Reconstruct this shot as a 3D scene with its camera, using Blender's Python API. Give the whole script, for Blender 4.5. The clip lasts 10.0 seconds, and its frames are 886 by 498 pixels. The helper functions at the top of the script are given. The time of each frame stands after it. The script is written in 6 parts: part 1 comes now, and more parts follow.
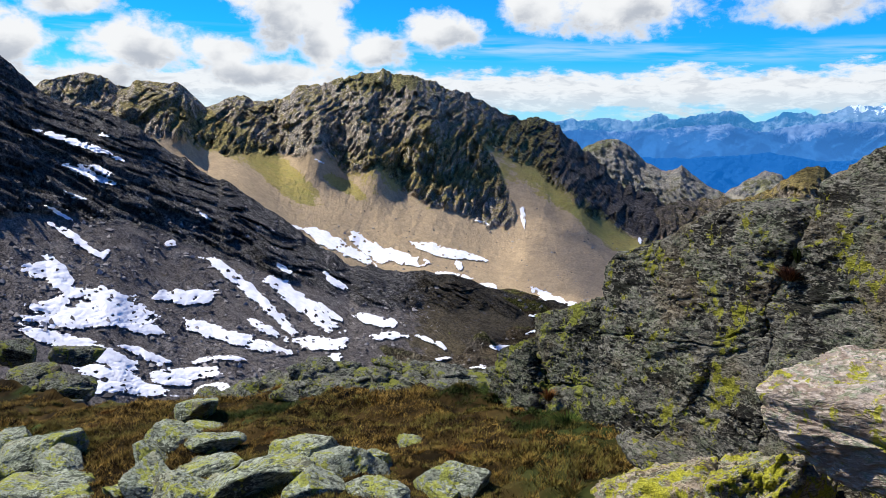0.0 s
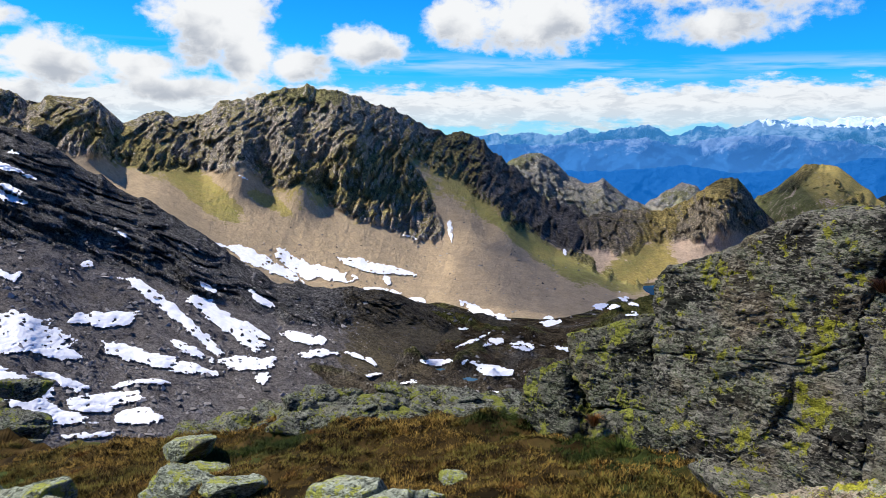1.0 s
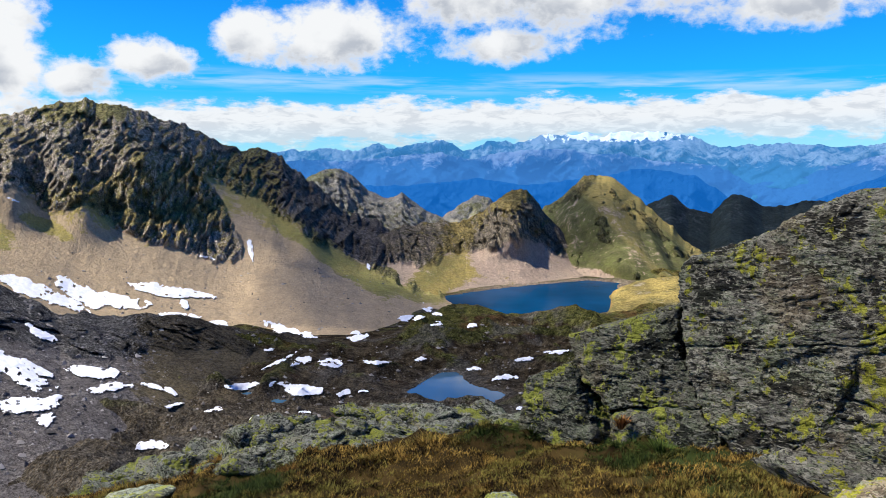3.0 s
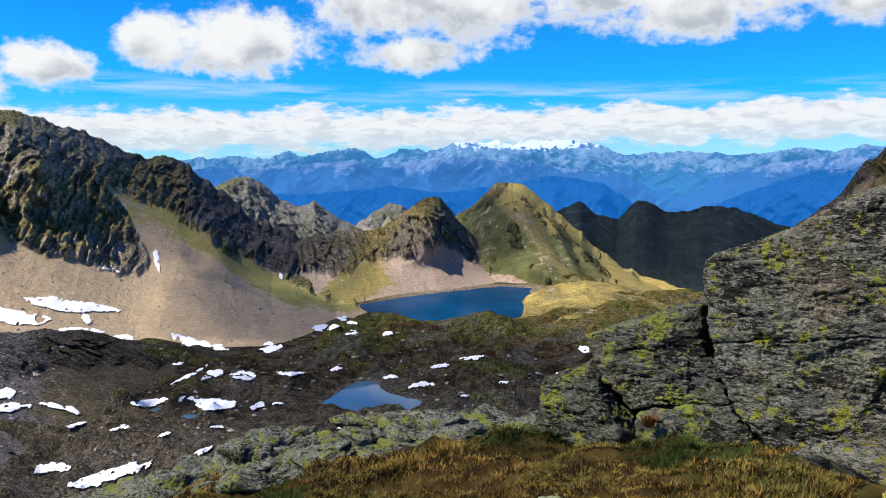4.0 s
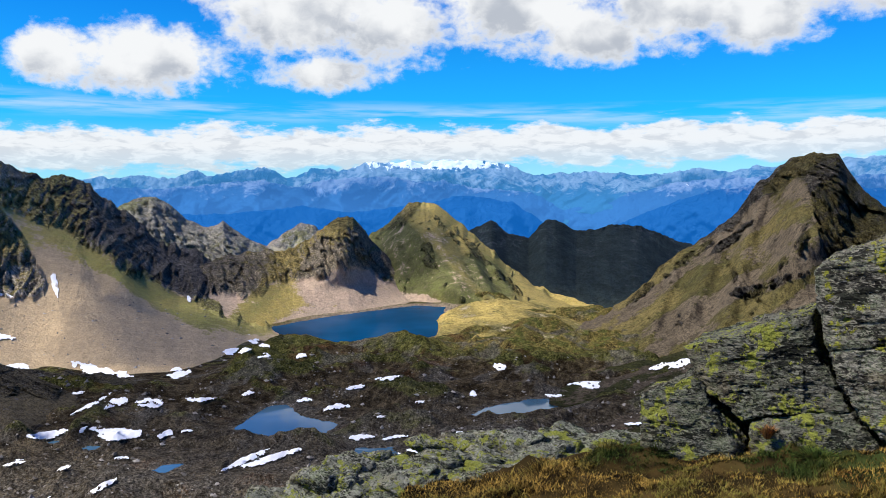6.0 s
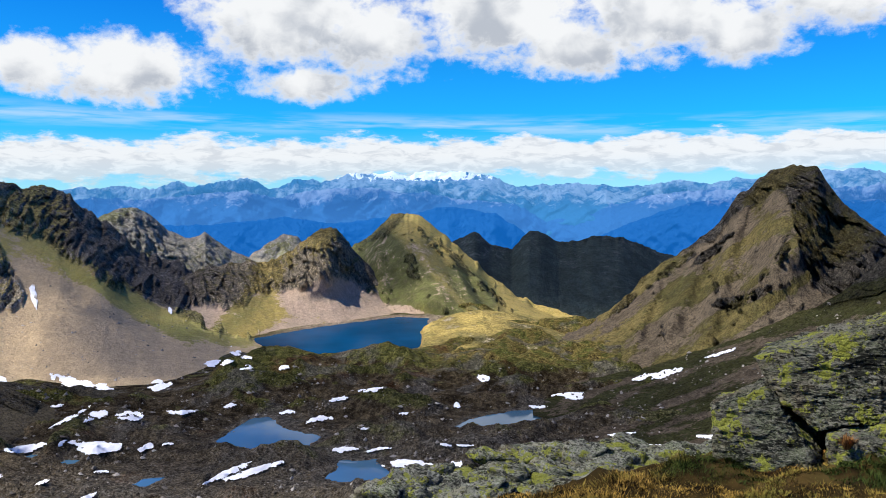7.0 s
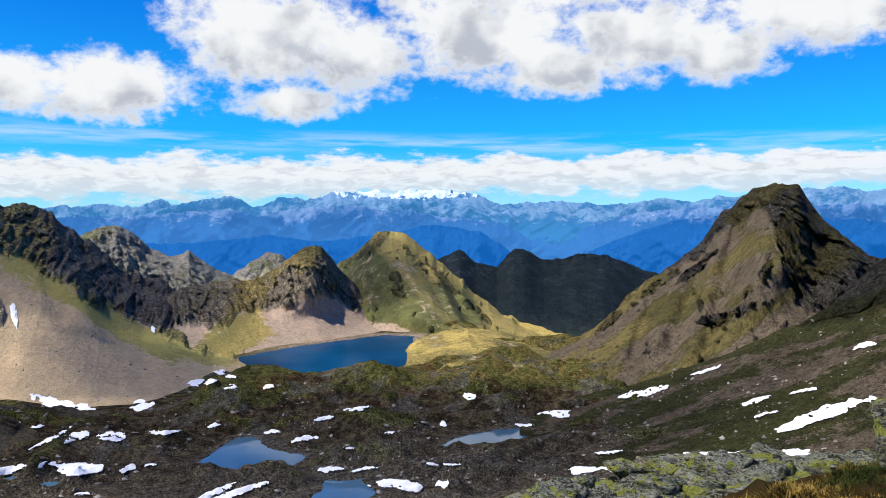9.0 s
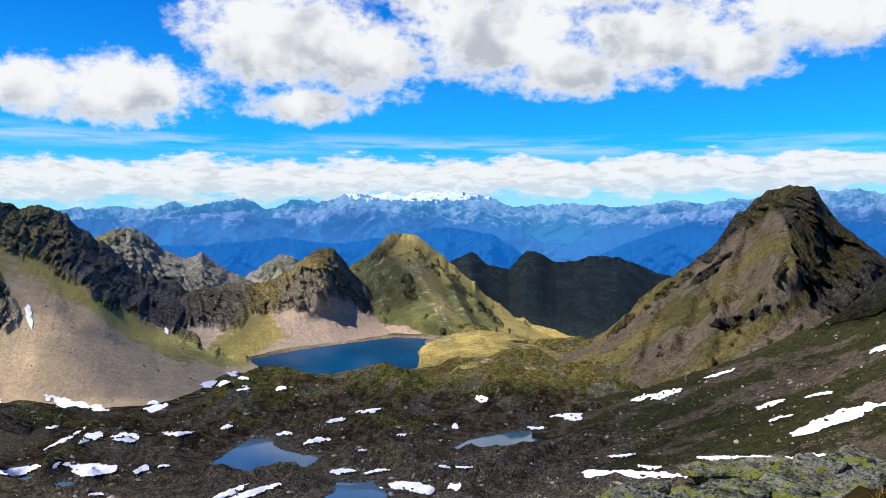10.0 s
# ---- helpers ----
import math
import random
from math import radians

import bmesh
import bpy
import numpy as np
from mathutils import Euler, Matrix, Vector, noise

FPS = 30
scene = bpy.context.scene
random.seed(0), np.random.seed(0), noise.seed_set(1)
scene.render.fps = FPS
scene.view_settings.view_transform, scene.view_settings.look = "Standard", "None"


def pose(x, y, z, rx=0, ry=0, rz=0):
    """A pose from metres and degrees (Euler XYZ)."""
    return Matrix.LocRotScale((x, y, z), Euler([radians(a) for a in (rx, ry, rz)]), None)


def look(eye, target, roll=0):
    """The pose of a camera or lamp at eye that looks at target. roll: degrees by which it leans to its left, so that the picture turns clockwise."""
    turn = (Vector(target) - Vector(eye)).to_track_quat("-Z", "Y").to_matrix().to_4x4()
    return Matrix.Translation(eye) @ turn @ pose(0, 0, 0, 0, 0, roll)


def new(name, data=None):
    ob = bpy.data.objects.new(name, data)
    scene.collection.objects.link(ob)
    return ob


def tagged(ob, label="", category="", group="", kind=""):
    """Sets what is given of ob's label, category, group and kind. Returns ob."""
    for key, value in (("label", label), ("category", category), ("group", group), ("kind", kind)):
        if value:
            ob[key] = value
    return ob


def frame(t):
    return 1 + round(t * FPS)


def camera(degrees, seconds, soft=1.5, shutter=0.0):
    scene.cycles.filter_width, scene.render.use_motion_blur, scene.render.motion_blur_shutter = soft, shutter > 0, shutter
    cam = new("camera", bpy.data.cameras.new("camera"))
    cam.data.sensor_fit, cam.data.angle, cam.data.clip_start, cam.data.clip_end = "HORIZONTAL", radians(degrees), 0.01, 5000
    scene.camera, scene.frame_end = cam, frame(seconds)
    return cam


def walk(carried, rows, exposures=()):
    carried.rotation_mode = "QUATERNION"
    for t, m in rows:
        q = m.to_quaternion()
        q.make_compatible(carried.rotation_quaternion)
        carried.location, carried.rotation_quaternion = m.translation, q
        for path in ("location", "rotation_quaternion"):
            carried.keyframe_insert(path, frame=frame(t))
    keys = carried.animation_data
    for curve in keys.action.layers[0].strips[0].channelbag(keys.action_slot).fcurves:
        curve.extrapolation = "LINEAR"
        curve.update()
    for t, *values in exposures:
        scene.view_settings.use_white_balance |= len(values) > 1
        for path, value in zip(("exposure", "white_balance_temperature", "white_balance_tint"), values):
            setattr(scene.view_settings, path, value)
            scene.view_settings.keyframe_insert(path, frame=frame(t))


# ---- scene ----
cam = camera(58.76, 10.0, 0.55)
PATH = [
    (0, pose(0, 0, 1.6, 81.395, -1.014, 34.063)),
    (0.5, pose(-0.359, -0, 1.576, 81.954, -0.944, 31.644)),
    (1, pose(-0.643, -0.014, 1.558, 82.533, -0.685, 28.679)),
    (1.5, pose(-0.922, -0.026, 1.54, 82.994, -0.395, 25.274)),
    (2, pose(-1.193, -0.04, 1.515, 83.319, -0.154, 21.511)),
    (2.5, pose(-1.447, -0.02, 1.48, 83.565, -0.024, 17.689)),
    (3, pose(-1.733, -0.04, 1.433, 83.741, -0.004, 14.175)),
    (4.5, pose(-2.518, -0.05, 1.38, 84.532, 0.157, 5.412)),
    (5, pose(-2.748, -0.005, 1.361, 84.854, 0.166, 3.681)),
    (5.5, pose(-3, 0.021, 1.347, 85.265, 0.177, 2.415)),
    (7, pose(-3.693, 0.063, 1.331, 86.523, 0.025, 0.258)),
    (7.5, pose(-3.911, 0.096, 1.32, 86.841, 0.023, -0.22)),
    (8, pose(-4.131, 0.11, 1.312, 87.211, -0.022, -0.603)),
    (8.5, pose(-4.335, 0.157, 1.283, 87.559, 0.085, -0.843)),
    (9, pose(-4.51, 0.273, 1.229, 87.831, 0.03, -0.869)),
    (9.5, pose(-4.628, 0.471, 1.164, 87.993, 0.021, -0.616)),
    (10, pose(-4.726, 0.673, 1.106, 88, 0, 0)),
]
walk(cam, PATH)

# ---- light ----
SUN_AZ, SUN_EL = -106.0, 52.0        # bearing from +y towards +x, and height
d_sun = Vector((math.sin(radians(SUN_AZ)) * math.cos(radians(SUN_EL)), math.cos(radians(SUN_AZ)) * math.cos(radians(SUN_EL)), math.sin(radians(SUN_EL))))
sun = new("sun", bpy.data.lights.new("sun", "SUN"))
sun.data.energy, sun.data.angle, sun.data.color = 5.0, radians(0.6), (1.0, 0.95, 0.87)
sun.matrix_world = look(d_sun * 100, (0, 0, 0))
scene.view_settings.exposure = 0.48


class Nodes:
    """Short hand for building node trees."""

    def __init__(self, tree):
        self.t = tree

    def n(self, kind):
        return self.t.nodes.new(kind)

    def put(self, value, socket):
        if isinstance(value, bpy.types.NodeSocket):
            self.t.links.new(value, socket)
        elif value is not None:
            socket.default_value = value

    def m(self, op, a, b=None, c=None, clamp=False):
        node = self.n("ShaderNodeMath")
        node.operation, node.use_clamp = op, clamp
        for v, s in zip((a, b, c), node.inputs):
            self.put(v, s)
        return node.outputs[0]

    def v(self, op, a, b=None, scale=None):
        node = self.n("ShaderNodeVectorMath")
        node.operation = op
        self.put(a, node.inputs[0])
        self.put(b, node.inputs[1])
        self.put(scale, node.inputs[3])
        return node.outputs[1] if op in ("LENGTH", "DOT_PRODUCT") else node.outputs[0]

    def ramp(self, x, lo, hi, a=0.0, b=1.0, smooth=True):
        node = self.n("ShaderNodeMapRange")
        node.interpolation_type = "SMOOTHSTEP" if smooth else "LINEAR"
        for v, s in zip((x, lo, hi, a, b), node.inputs):
            self.put(v, s)
        return node.outputs[0]

    def noise(self, vec, scale, detail=4.0, rough=0.55, distort=0.0):
        node = self.n("ShaderNodeTexNoise")
        self.put(vec, node.inputs["Vector"])
        self.put(scale, node.inputs["Scale"])
        self.put(detail, node.inputs["Detail"])
        self.put(rough, node.inputs["Roughness"])
        self.put(distort, node.inputs["Distortion"])
        return node.outputs[0]

    def voro(self, vec, scale, feature="F1"):
        node = self.n("ShaderNodeTexVoronoi")
        node.feature = feature
        self.put(vec, node.inputs["Vector"])
        self.put(scale, node.inputs["Scale"])
        return node

    def mix(self, f, a, b, blend="MIX"):
        node = self.n("ShaderNodeMix")
        node.data_type, node.blend_type = "RGBA", blend
        self.put(f, node.inputs[0])
        for v, s in ((a, node.inputs[6]), (b, node.inputs[7])):
            self.put((*v, 1.0) if isinstance(v, tuple) and len(v) == 3 else v, s)
        return node.outputs[2]

    def attr(self, name):
        node = self.n("ShaderNodeAttribute")
        node.attribute_name = name
        return node.outputs["Fac"]

    def xyz(self, vec):
        node = self.n("ShaderNodeSeparateXYZ")
        self.put(vec, node.inputs[0])
        return node.outputs

    def vec(self, x, y, z):
        node = self.n("ShaderNodeCombineXYZ")
        for v, s in zip((x, y, z), node.inputs):
            self.put(v, s)
        return node.outputs[0]


# ---- sky: clear deep blue with cumulus and a bank low over the far range ----
world = bpy.data.worlds.new("sky")
scene.world = world
world.use_nodes = True
w = Nodes(world.node_tree)
world.node_tree.nodes.clear()
sky = w.n("ShaderNodeTexSky")
sky.sky_type, sky.sun_disc, sky.sun_elevation, sky.sun_rotation = "NISHITA", False, radians(SUN_EL), radians(SUN_AZ)
sky.altitude, sky.air_density, sky.dust_density, sky.ozone_density = 2700.0, 1.0, 0.3, 2.0
ray_dir = w.n("ShaderNodeTexCoord").outputs["Generated"]
dx, dy, dz = w.xyz(ray_dir)
az = w.m("MULTIPLY", w.m("ARCTAN2", dx, dy), 57.2958)
el = w.m("MULTIPLY", w.m("ARCSINE", dz), 57.2958)
flat_dir = w.vec(az, el, 0.0)
puff = w.noise(w.v("MULTIPLY", flat_dir, (1.0, 1.5, 1.0)), 0.30, 6.0, 0.60)
lump = w.noise(w.v("MULTIPLY", flat_dir, (1.0, 1.3, 1.0)), 0.85, 5.0, 0.6, 0.4)
# cumulus: bearing, height, half width, half height (degrees)
CUMULUS = [(-22.4, 8.7, 7.0, 2.9), (-27.5, 8.4, 3.4, 2.1), (-11.5, 12.6, 7.8, 4.6), (-5.5, 11.6, 5.5, 3.6), (-9.8, 8.2, 4.2, 1.6), (3.5, 13.2, 8.0, 4.2),
           (8.9, 10.8, 4.6, 2.8), (14.5, 12.6, 7.0, 3.6), (20.3, 11.4, 4.2, 2.8), (25.5, 13.6, 8.0, 3.4), (8.0, 17.0, 22.0, 3.4)]
CUMULUS_WEST = [(-44.7, 8.4, 4.6, 4.0), (-42.6, 6.0, 2.6, 2.4), (-38.6, 5.4, 3.0, 1.7), (-34.2, 6.6, 3.6, 1.7), (-54.5, 5.2, 4.6, 2.0), (-59.0, 7.6, 3.4, 1.1), (-49.6, 5.0, 3.2, 1.5),
                (-46.0, 3.6, 7.0, 1.2), (-57.0, 3.0, 5.0, 1.4), (-63.0, 5.0, 3.4, 2.6)]
mass, tilt_sum, tilt_w = None, 0.0, 0.02
for ca, ce, ra, re in CUMULUS + CUMULUS_WEST:
    off = w.v("MULTIPLY", w.v("SUBTRACT", flat_dir, (ca, ce, 0.0)), (1 / ra, 1 / re, 0.0))
    one = w.m("SUBTRACT", 1.0, w.v("LENGTH", off))
    mass = one if mass is None else w.m("SMOOTH_MAX", mass, one, 0.12)
    near_it = w.m("MAXIMUM", w.m("ADD", one, 0.25), 0.0)
    tilt_sum = w.m("MULTIPLY_ADD", near_it, w.xyz(off)[1], tilt_sum)
    tilt_w = w.m("ADD", tilt_w, near_it)
rise = w.m("DIVIDE", tilt_sum, tilt_w)
elsewhere = w.m("MAXIMUM", w.ramp(el, 14.0, 22.0), w.m("MAXIMUM", w.ramp(az, 34.0, 44.0), w.ramp(az, -66.0, -78.0)))
wide = w.m("SUBTRACT", w.noise(w.v("MULTIPLY", ray_dir, (1.0, 1.0, 2.2)), 2.6, 5.0, 0.55), 0.578)
mass = w.m("MAXIMUM", mass, w.m("SUBTRACT", w.m("MULTIPLY", w.m("MULTIPLY", wide, 5.0), elsewhere), w.m("MULTIPLY", w.m("SUBTRACT", 1.0, elsewhere), 3.0)))
fray = w.noise(w.v("MULTIPLY", flat_dir, (1.0, 1.3, 1.0)), 2.4, 4.0, 0.6, 0.3)
rough_mass = w.m("ADD", mass, w.m("ADD", w.m("MULTIPLY", w.m("SUBTRACT", puff, 0.5), 1.45), w.m("ADD", w.m("MULTIPLY", w.m("SUBTRACT", lump, 0.5), 0.62), w.m("MULTIPLY", w.m("SUBTRACT", fray, 0.5), 0.10))))
cover = w.ramp(rough_mass, 0.0, 0.50)
# bank of cloud above the far range, its top uneven
bank_n = w.noise(w.v("MULTIPLY", flat_dir, (0.55, 1.6, 1.0)), 0.45, 6.0, 0.62)
bank_top = w.m("ADD", 4.35, w.m("MULTIPLY", az, 0.012))
bank = w.m("SUBTRACT", 1.0, w.m("DIVIDE", w.m("ABSOLUTE", w.m("SUBTRACT", el, w.m("SUBTRACT", bank_top, 1.3))), 1.75))
bank = w.m("MULTIPLY", w.ramp(w.m("ADD", bank, w.m("MULTIPLY", w.m("SUBTRACT", bank_n, 0.5), 2.6)), 0.02, 0.45), w.ramp(w.m("SUBTRACT", el, bank_top), -0.9, -2.6, 0.95, 0.75))
veil_n = w.noise(w.v("MULTIPLY", flat_dir, (0.16, 1.9, 1.0)), 0.6, 4.0, 0.6)
veil = w.m("SUBTRACT", 1.0, w.m("DIVIDE", w.m("ABSOLUTE", w.m("SUBTRACT", el, w.m("SUBTRACT", 5.35, w.m("MULTIPLY", az, 0.012)))), 1.0), clamp=True)
veil = w.m("MULTIPLY", w.m("MULTIPLY", veil, w.ramp(veil_n, 0.40, 0.66)), 0.45)
cloud = w.m("MAXIMUM", cover, w.m("MAXIMUM", bank, veil))
# thick middles and undersides turn grey, upper lobes stay white
body_n = w.noise(w.v("ADD", flat_dir, (3.0, 1.0, 0.0)), 0.24, 2.0, 0.5)
grey = w.m("MULTIPLY", w.ramp(w.m("SUBTRACT", w.m("ADD", w.m("MULTIPLY", w.m("SUBTRACT", body_n, 0.46), 3.0), w.m("MULTIPLY", w.m("SUBTRACT", lump, 0.5), 0.7)), w.m("MULTIPLY", rise, 1.0)), -0.15, 0.75), w.ramp(rough_mass, 0.15, 0.7))
roll_n = w.noise(w.v("MULTIPLY", flat_dir, (0.55, 1.9, 1.0)), 0.95, 5.0, 0.62, 0.5)
low_bank = w.ramp(w.m("SUBTRACT", el, bank_top), -0.6, -2.2)
grey_bank = w.m("MULTIPLY", w.m("MULTIPLY", w.ramp(w.m("ADD", roll_n, w.m("MULTIPLY", low_bank, 0.12)), 0.48, 0.68), 0.48), w.m("GREATER_THAN", bank, cover))
white = w.mix(w.m("MULTIPLY", w.m("MAXIMUM", grey, grey_bank), 0.72), (7.9, 8.05, 8.2), (2.9, 3.35, 4.15))
blue = w.mix(1.0, sky.outputs[0], w.mix(w.ramp(el, 7.0, 20.0), w.mix(w.ramp(el, 2.2, 5.5), (0.46, 0.93, 1.28), (0.06, 0.92, 1.55)), (0.012, 0.66, 1.70)), "MULTIPLY")
out_col = w.mix(cloud, blue, white)
bg = w.n("ShaderNodeBackground")
bg.inputs[1].default_value = 0.083
w.put(out_col, bg.inputs[0])
w.put(bg.outputs[0], w.n("ShaderNodeOutputWorld").inputs[0])

# ---- materials ----


def material(name):
    mat = bpy.data.materials.new(name)
    mat.use_nodes = True
    k = Nodes(mat.node_tree)
    bsdf = mat.node_tree.nodes["Principled BSDF"]
    return mat, k, bsdf


def bump(k, bsdf, height, strength, dist):
    node = k.n("ShaderNodeBump")
    k.put(height, node.inputs["Height"])
    node.inputs["Strength"].default_value, node.inputs["Distance"].default_value = strength, dist
    k.put(node.outputs[0], bsdf.inputs["Normal"])


def mountain_mat(name, scree, scree2, rock, rock2, grass, gold, grain=1.0, fall=0.14, coarse=1.0, craggy=1.0):
    """Scree, crag and turf, laid out by the mesh's own masks; grain stretches the fine pattern."""
    mat, k, bsdf = material(name)
    p = k.n("ShaderNodeTexCoord").outputs["Object"]
    big = k.noise(p, 0.012 / grain, 5.0, 0.6)
    mid = k.noise(p, 0.07 / grain, 5.0, 0.62)
    fine = k.noise(p, 0.55 / grain, 4.0, 0.65)
    streak = k.noise(k.v("MULTIPLY", p, (1.0, 1.0, 0.22)), 0.10 / grain, 4.0, 0.6)
    rock_m, grass_m, gold_m = k.attr("rock"), k.attr("grass"), k.attr("gold")
    c_scree = k.mix(k.ramp(k.m("ADD", k.m("MULTIPLY", mid, 0.6), k.m("MULTIPLY", big, 0.4)), 0.38, 0.62), scree, scree2)
    c_rock = k.mix(k.ramp(k.m("ADD", k.m("MULTIPLY", streak, 0.6), k.m("MULTIPLY", fine, 0.4)), 0.42, 0.58), rock, rock2)
    # ridge belt: shade and grey rock put into one dark colour
    c_rock = k.mix(k.m("MULTIPLY", k.attr("shade_belt"), k.ramp(mid, 0.2, 0.5)), c_rock, k.mix(k.ramp(streak, 0.42, 0.58), (0.115, 0.110, 0.112), (0.040, 0.039, 0.042)))
    g = k.mix(k.ramp(mid, 0.35, 0.65), grass, tuple(0.55 * c for c in grass))
    g = k.mix(k.m("MULTIPLY", gold_m, k.ramp(mid, 0.2, 0.55)), g, gold)
    col = k.mix(k.ramp(k.m("ADD", rock_m, k.m("MULTIPLY", k.m("SUBTRACT", fine, 0.5), 0.8)), 0.35, 0.65), c_scree, c_rock)
    flow = k.noise(k.v("MULTIPLY", p, (1.0, 1.0, fall)), 0.15 / grain, 6.0, 0.72, 0.3)
    edge = k.m("ADD", k.m("MULTIPLY", k.m("SUBTRACT", fine, 0.5), 1.1), k.m("ADD", k.m("MULTIPLY", k.m("SUBTRACT", mid, 0.5), 1.2), k.m("MULTIPLY", k.m("SUBTRACT", flow, 0.5), 1.5)))
    col = k.mix(k.m("MULTIPLY", k.ramp(k.m("ADD", grass_m, edge), 0.42, 0.60), 0.95), col, g)
    stones = k.voro(p, 0.42 / grain)
    col = k.mix(k.m("MULTIPLY", k.ramp(flow, 0.52, 0.66), 0.28), col, tuple(0.55 * c for c in scree2))
    speck = k.m("MULTIPLY", k.ramp(k.noise(p, 1.4 / grain, 2.0, 0.6), 0.60, 0.74), 0.35)
    col = k.mix(speck, col, tuple(min(1.0, 1.55 * c) for c in scree2))
    # darker towards the gaps between stone cells, most on rock
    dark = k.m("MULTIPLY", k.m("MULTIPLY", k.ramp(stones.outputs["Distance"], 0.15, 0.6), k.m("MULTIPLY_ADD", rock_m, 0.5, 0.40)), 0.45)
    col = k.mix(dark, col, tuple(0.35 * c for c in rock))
    grit = k.noise(p, 1.0 / grain, 3.0, 0.7)
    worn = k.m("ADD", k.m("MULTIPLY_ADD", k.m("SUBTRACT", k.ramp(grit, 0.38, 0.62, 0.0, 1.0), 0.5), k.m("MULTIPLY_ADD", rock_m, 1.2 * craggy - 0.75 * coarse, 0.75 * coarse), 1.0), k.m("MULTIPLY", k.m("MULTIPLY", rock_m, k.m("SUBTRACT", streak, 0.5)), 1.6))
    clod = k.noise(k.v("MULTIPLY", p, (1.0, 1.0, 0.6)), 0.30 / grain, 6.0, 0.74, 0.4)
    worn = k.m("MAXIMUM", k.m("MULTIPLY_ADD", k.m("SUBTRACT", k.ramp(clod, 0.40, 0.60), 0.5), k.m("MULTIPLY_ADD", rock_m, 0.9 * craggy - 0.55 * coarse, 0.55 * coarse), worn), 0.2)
    # crevice shade painted into the rock colour as dark noise lines
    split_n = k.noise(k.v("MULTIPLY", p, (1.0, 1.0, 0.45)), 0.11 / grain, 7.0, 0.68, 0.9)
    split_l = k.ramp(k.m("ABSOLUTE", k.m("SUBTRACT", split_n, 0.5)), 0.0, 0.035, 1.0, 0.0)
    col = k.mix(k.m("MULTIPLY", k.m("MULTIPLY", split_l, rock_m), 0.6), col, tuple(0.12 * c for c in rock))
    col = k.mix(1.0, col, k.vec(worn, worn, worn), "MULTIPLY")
    k.put(col, bsdf.inputs["Base Color"])
    bsdf.inputs["Roughness"].default_value = 0.95
    bsdf.inputs["Specular IOR Level"].default_value = 0.03
    crease = k.noise(k.v("MULTIPLY", p, (1.0, 1.0, 0.5)), 0.30 / grain, 5.0, 0.7, 0.8)
    h = k.m("ADD", k.m("MULTIPLY", k.m("ADD", k.m("MULTIPLY", crease, 2.5), streak), k.m("MULTIPLY_ADD", rock_m, 0.9, 0.1)), k.m("ADD", k.m("MULTIPLY", mid, 0.6), k.m("ADD", k.m("MULTIPLY", flow, 0.7), k.m("MULTIPLY", fine, 0.3))))
    bump(k, bsdf, k.m("ADD", h, k.m("MULTIPLY", clod, k.m("MULTIPLY_ADD", rock_m, 1.2, 0.5 * coarse))), 1.0, 2.8 * grain)
    return mat


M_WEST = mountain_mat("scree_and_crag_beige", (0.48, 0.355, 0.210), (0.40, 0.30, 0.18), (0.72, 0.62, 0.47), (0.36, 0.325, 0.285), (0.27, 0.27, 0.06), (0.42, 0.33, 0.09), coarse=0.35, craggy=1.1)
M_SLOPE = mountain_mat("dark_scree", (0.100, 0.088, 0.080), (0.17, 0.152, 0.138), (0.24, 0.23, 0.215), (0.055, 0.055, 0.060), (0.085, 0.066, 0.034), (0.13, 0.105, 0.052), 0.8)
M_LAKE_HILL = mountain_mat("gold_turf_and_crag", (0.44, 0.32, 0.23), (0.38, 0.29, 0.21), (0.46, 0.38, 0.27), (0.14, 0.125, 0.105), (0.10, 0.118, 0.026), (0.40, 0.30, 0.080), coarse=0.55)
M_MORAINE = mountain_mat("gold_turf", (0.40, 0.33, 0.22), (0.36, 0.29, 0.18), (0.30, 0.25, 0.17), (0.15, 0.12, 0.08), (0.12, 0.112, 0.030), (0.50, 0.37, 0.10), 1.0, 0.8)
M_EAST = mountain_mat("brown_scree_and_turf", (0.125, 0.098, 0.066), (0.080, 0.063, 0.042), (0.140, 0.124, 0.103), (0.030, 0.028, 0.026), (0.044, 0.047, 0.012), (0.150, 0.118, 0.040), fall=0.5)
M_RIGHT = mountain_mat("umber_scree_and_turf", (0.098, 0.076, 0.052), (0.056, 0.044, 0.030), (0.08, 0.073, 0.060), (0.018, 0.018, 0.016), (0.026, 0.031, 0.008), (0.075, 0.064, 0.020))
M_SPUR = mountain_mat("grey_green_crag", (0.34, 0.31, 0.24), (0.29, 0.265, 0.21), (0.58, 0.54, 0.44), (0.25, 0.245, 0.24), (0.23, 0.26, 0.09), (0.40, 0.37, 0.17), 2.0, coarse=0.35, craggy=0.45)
# green hills with their cloud shade put into the dark colours
M_SHADE = mountain_mat("cloud_shaded_green_hill", (0.085, 0.09, 0.085), (0.07, 0.08, 0.08), (0.10, 0.10, 0.105), (0.045, 0.05, 0.06), (0.036, 0.054, 0.048), (0.055, 0.068, 0.048), 2.0, 1.0, 0.6, 0.6)


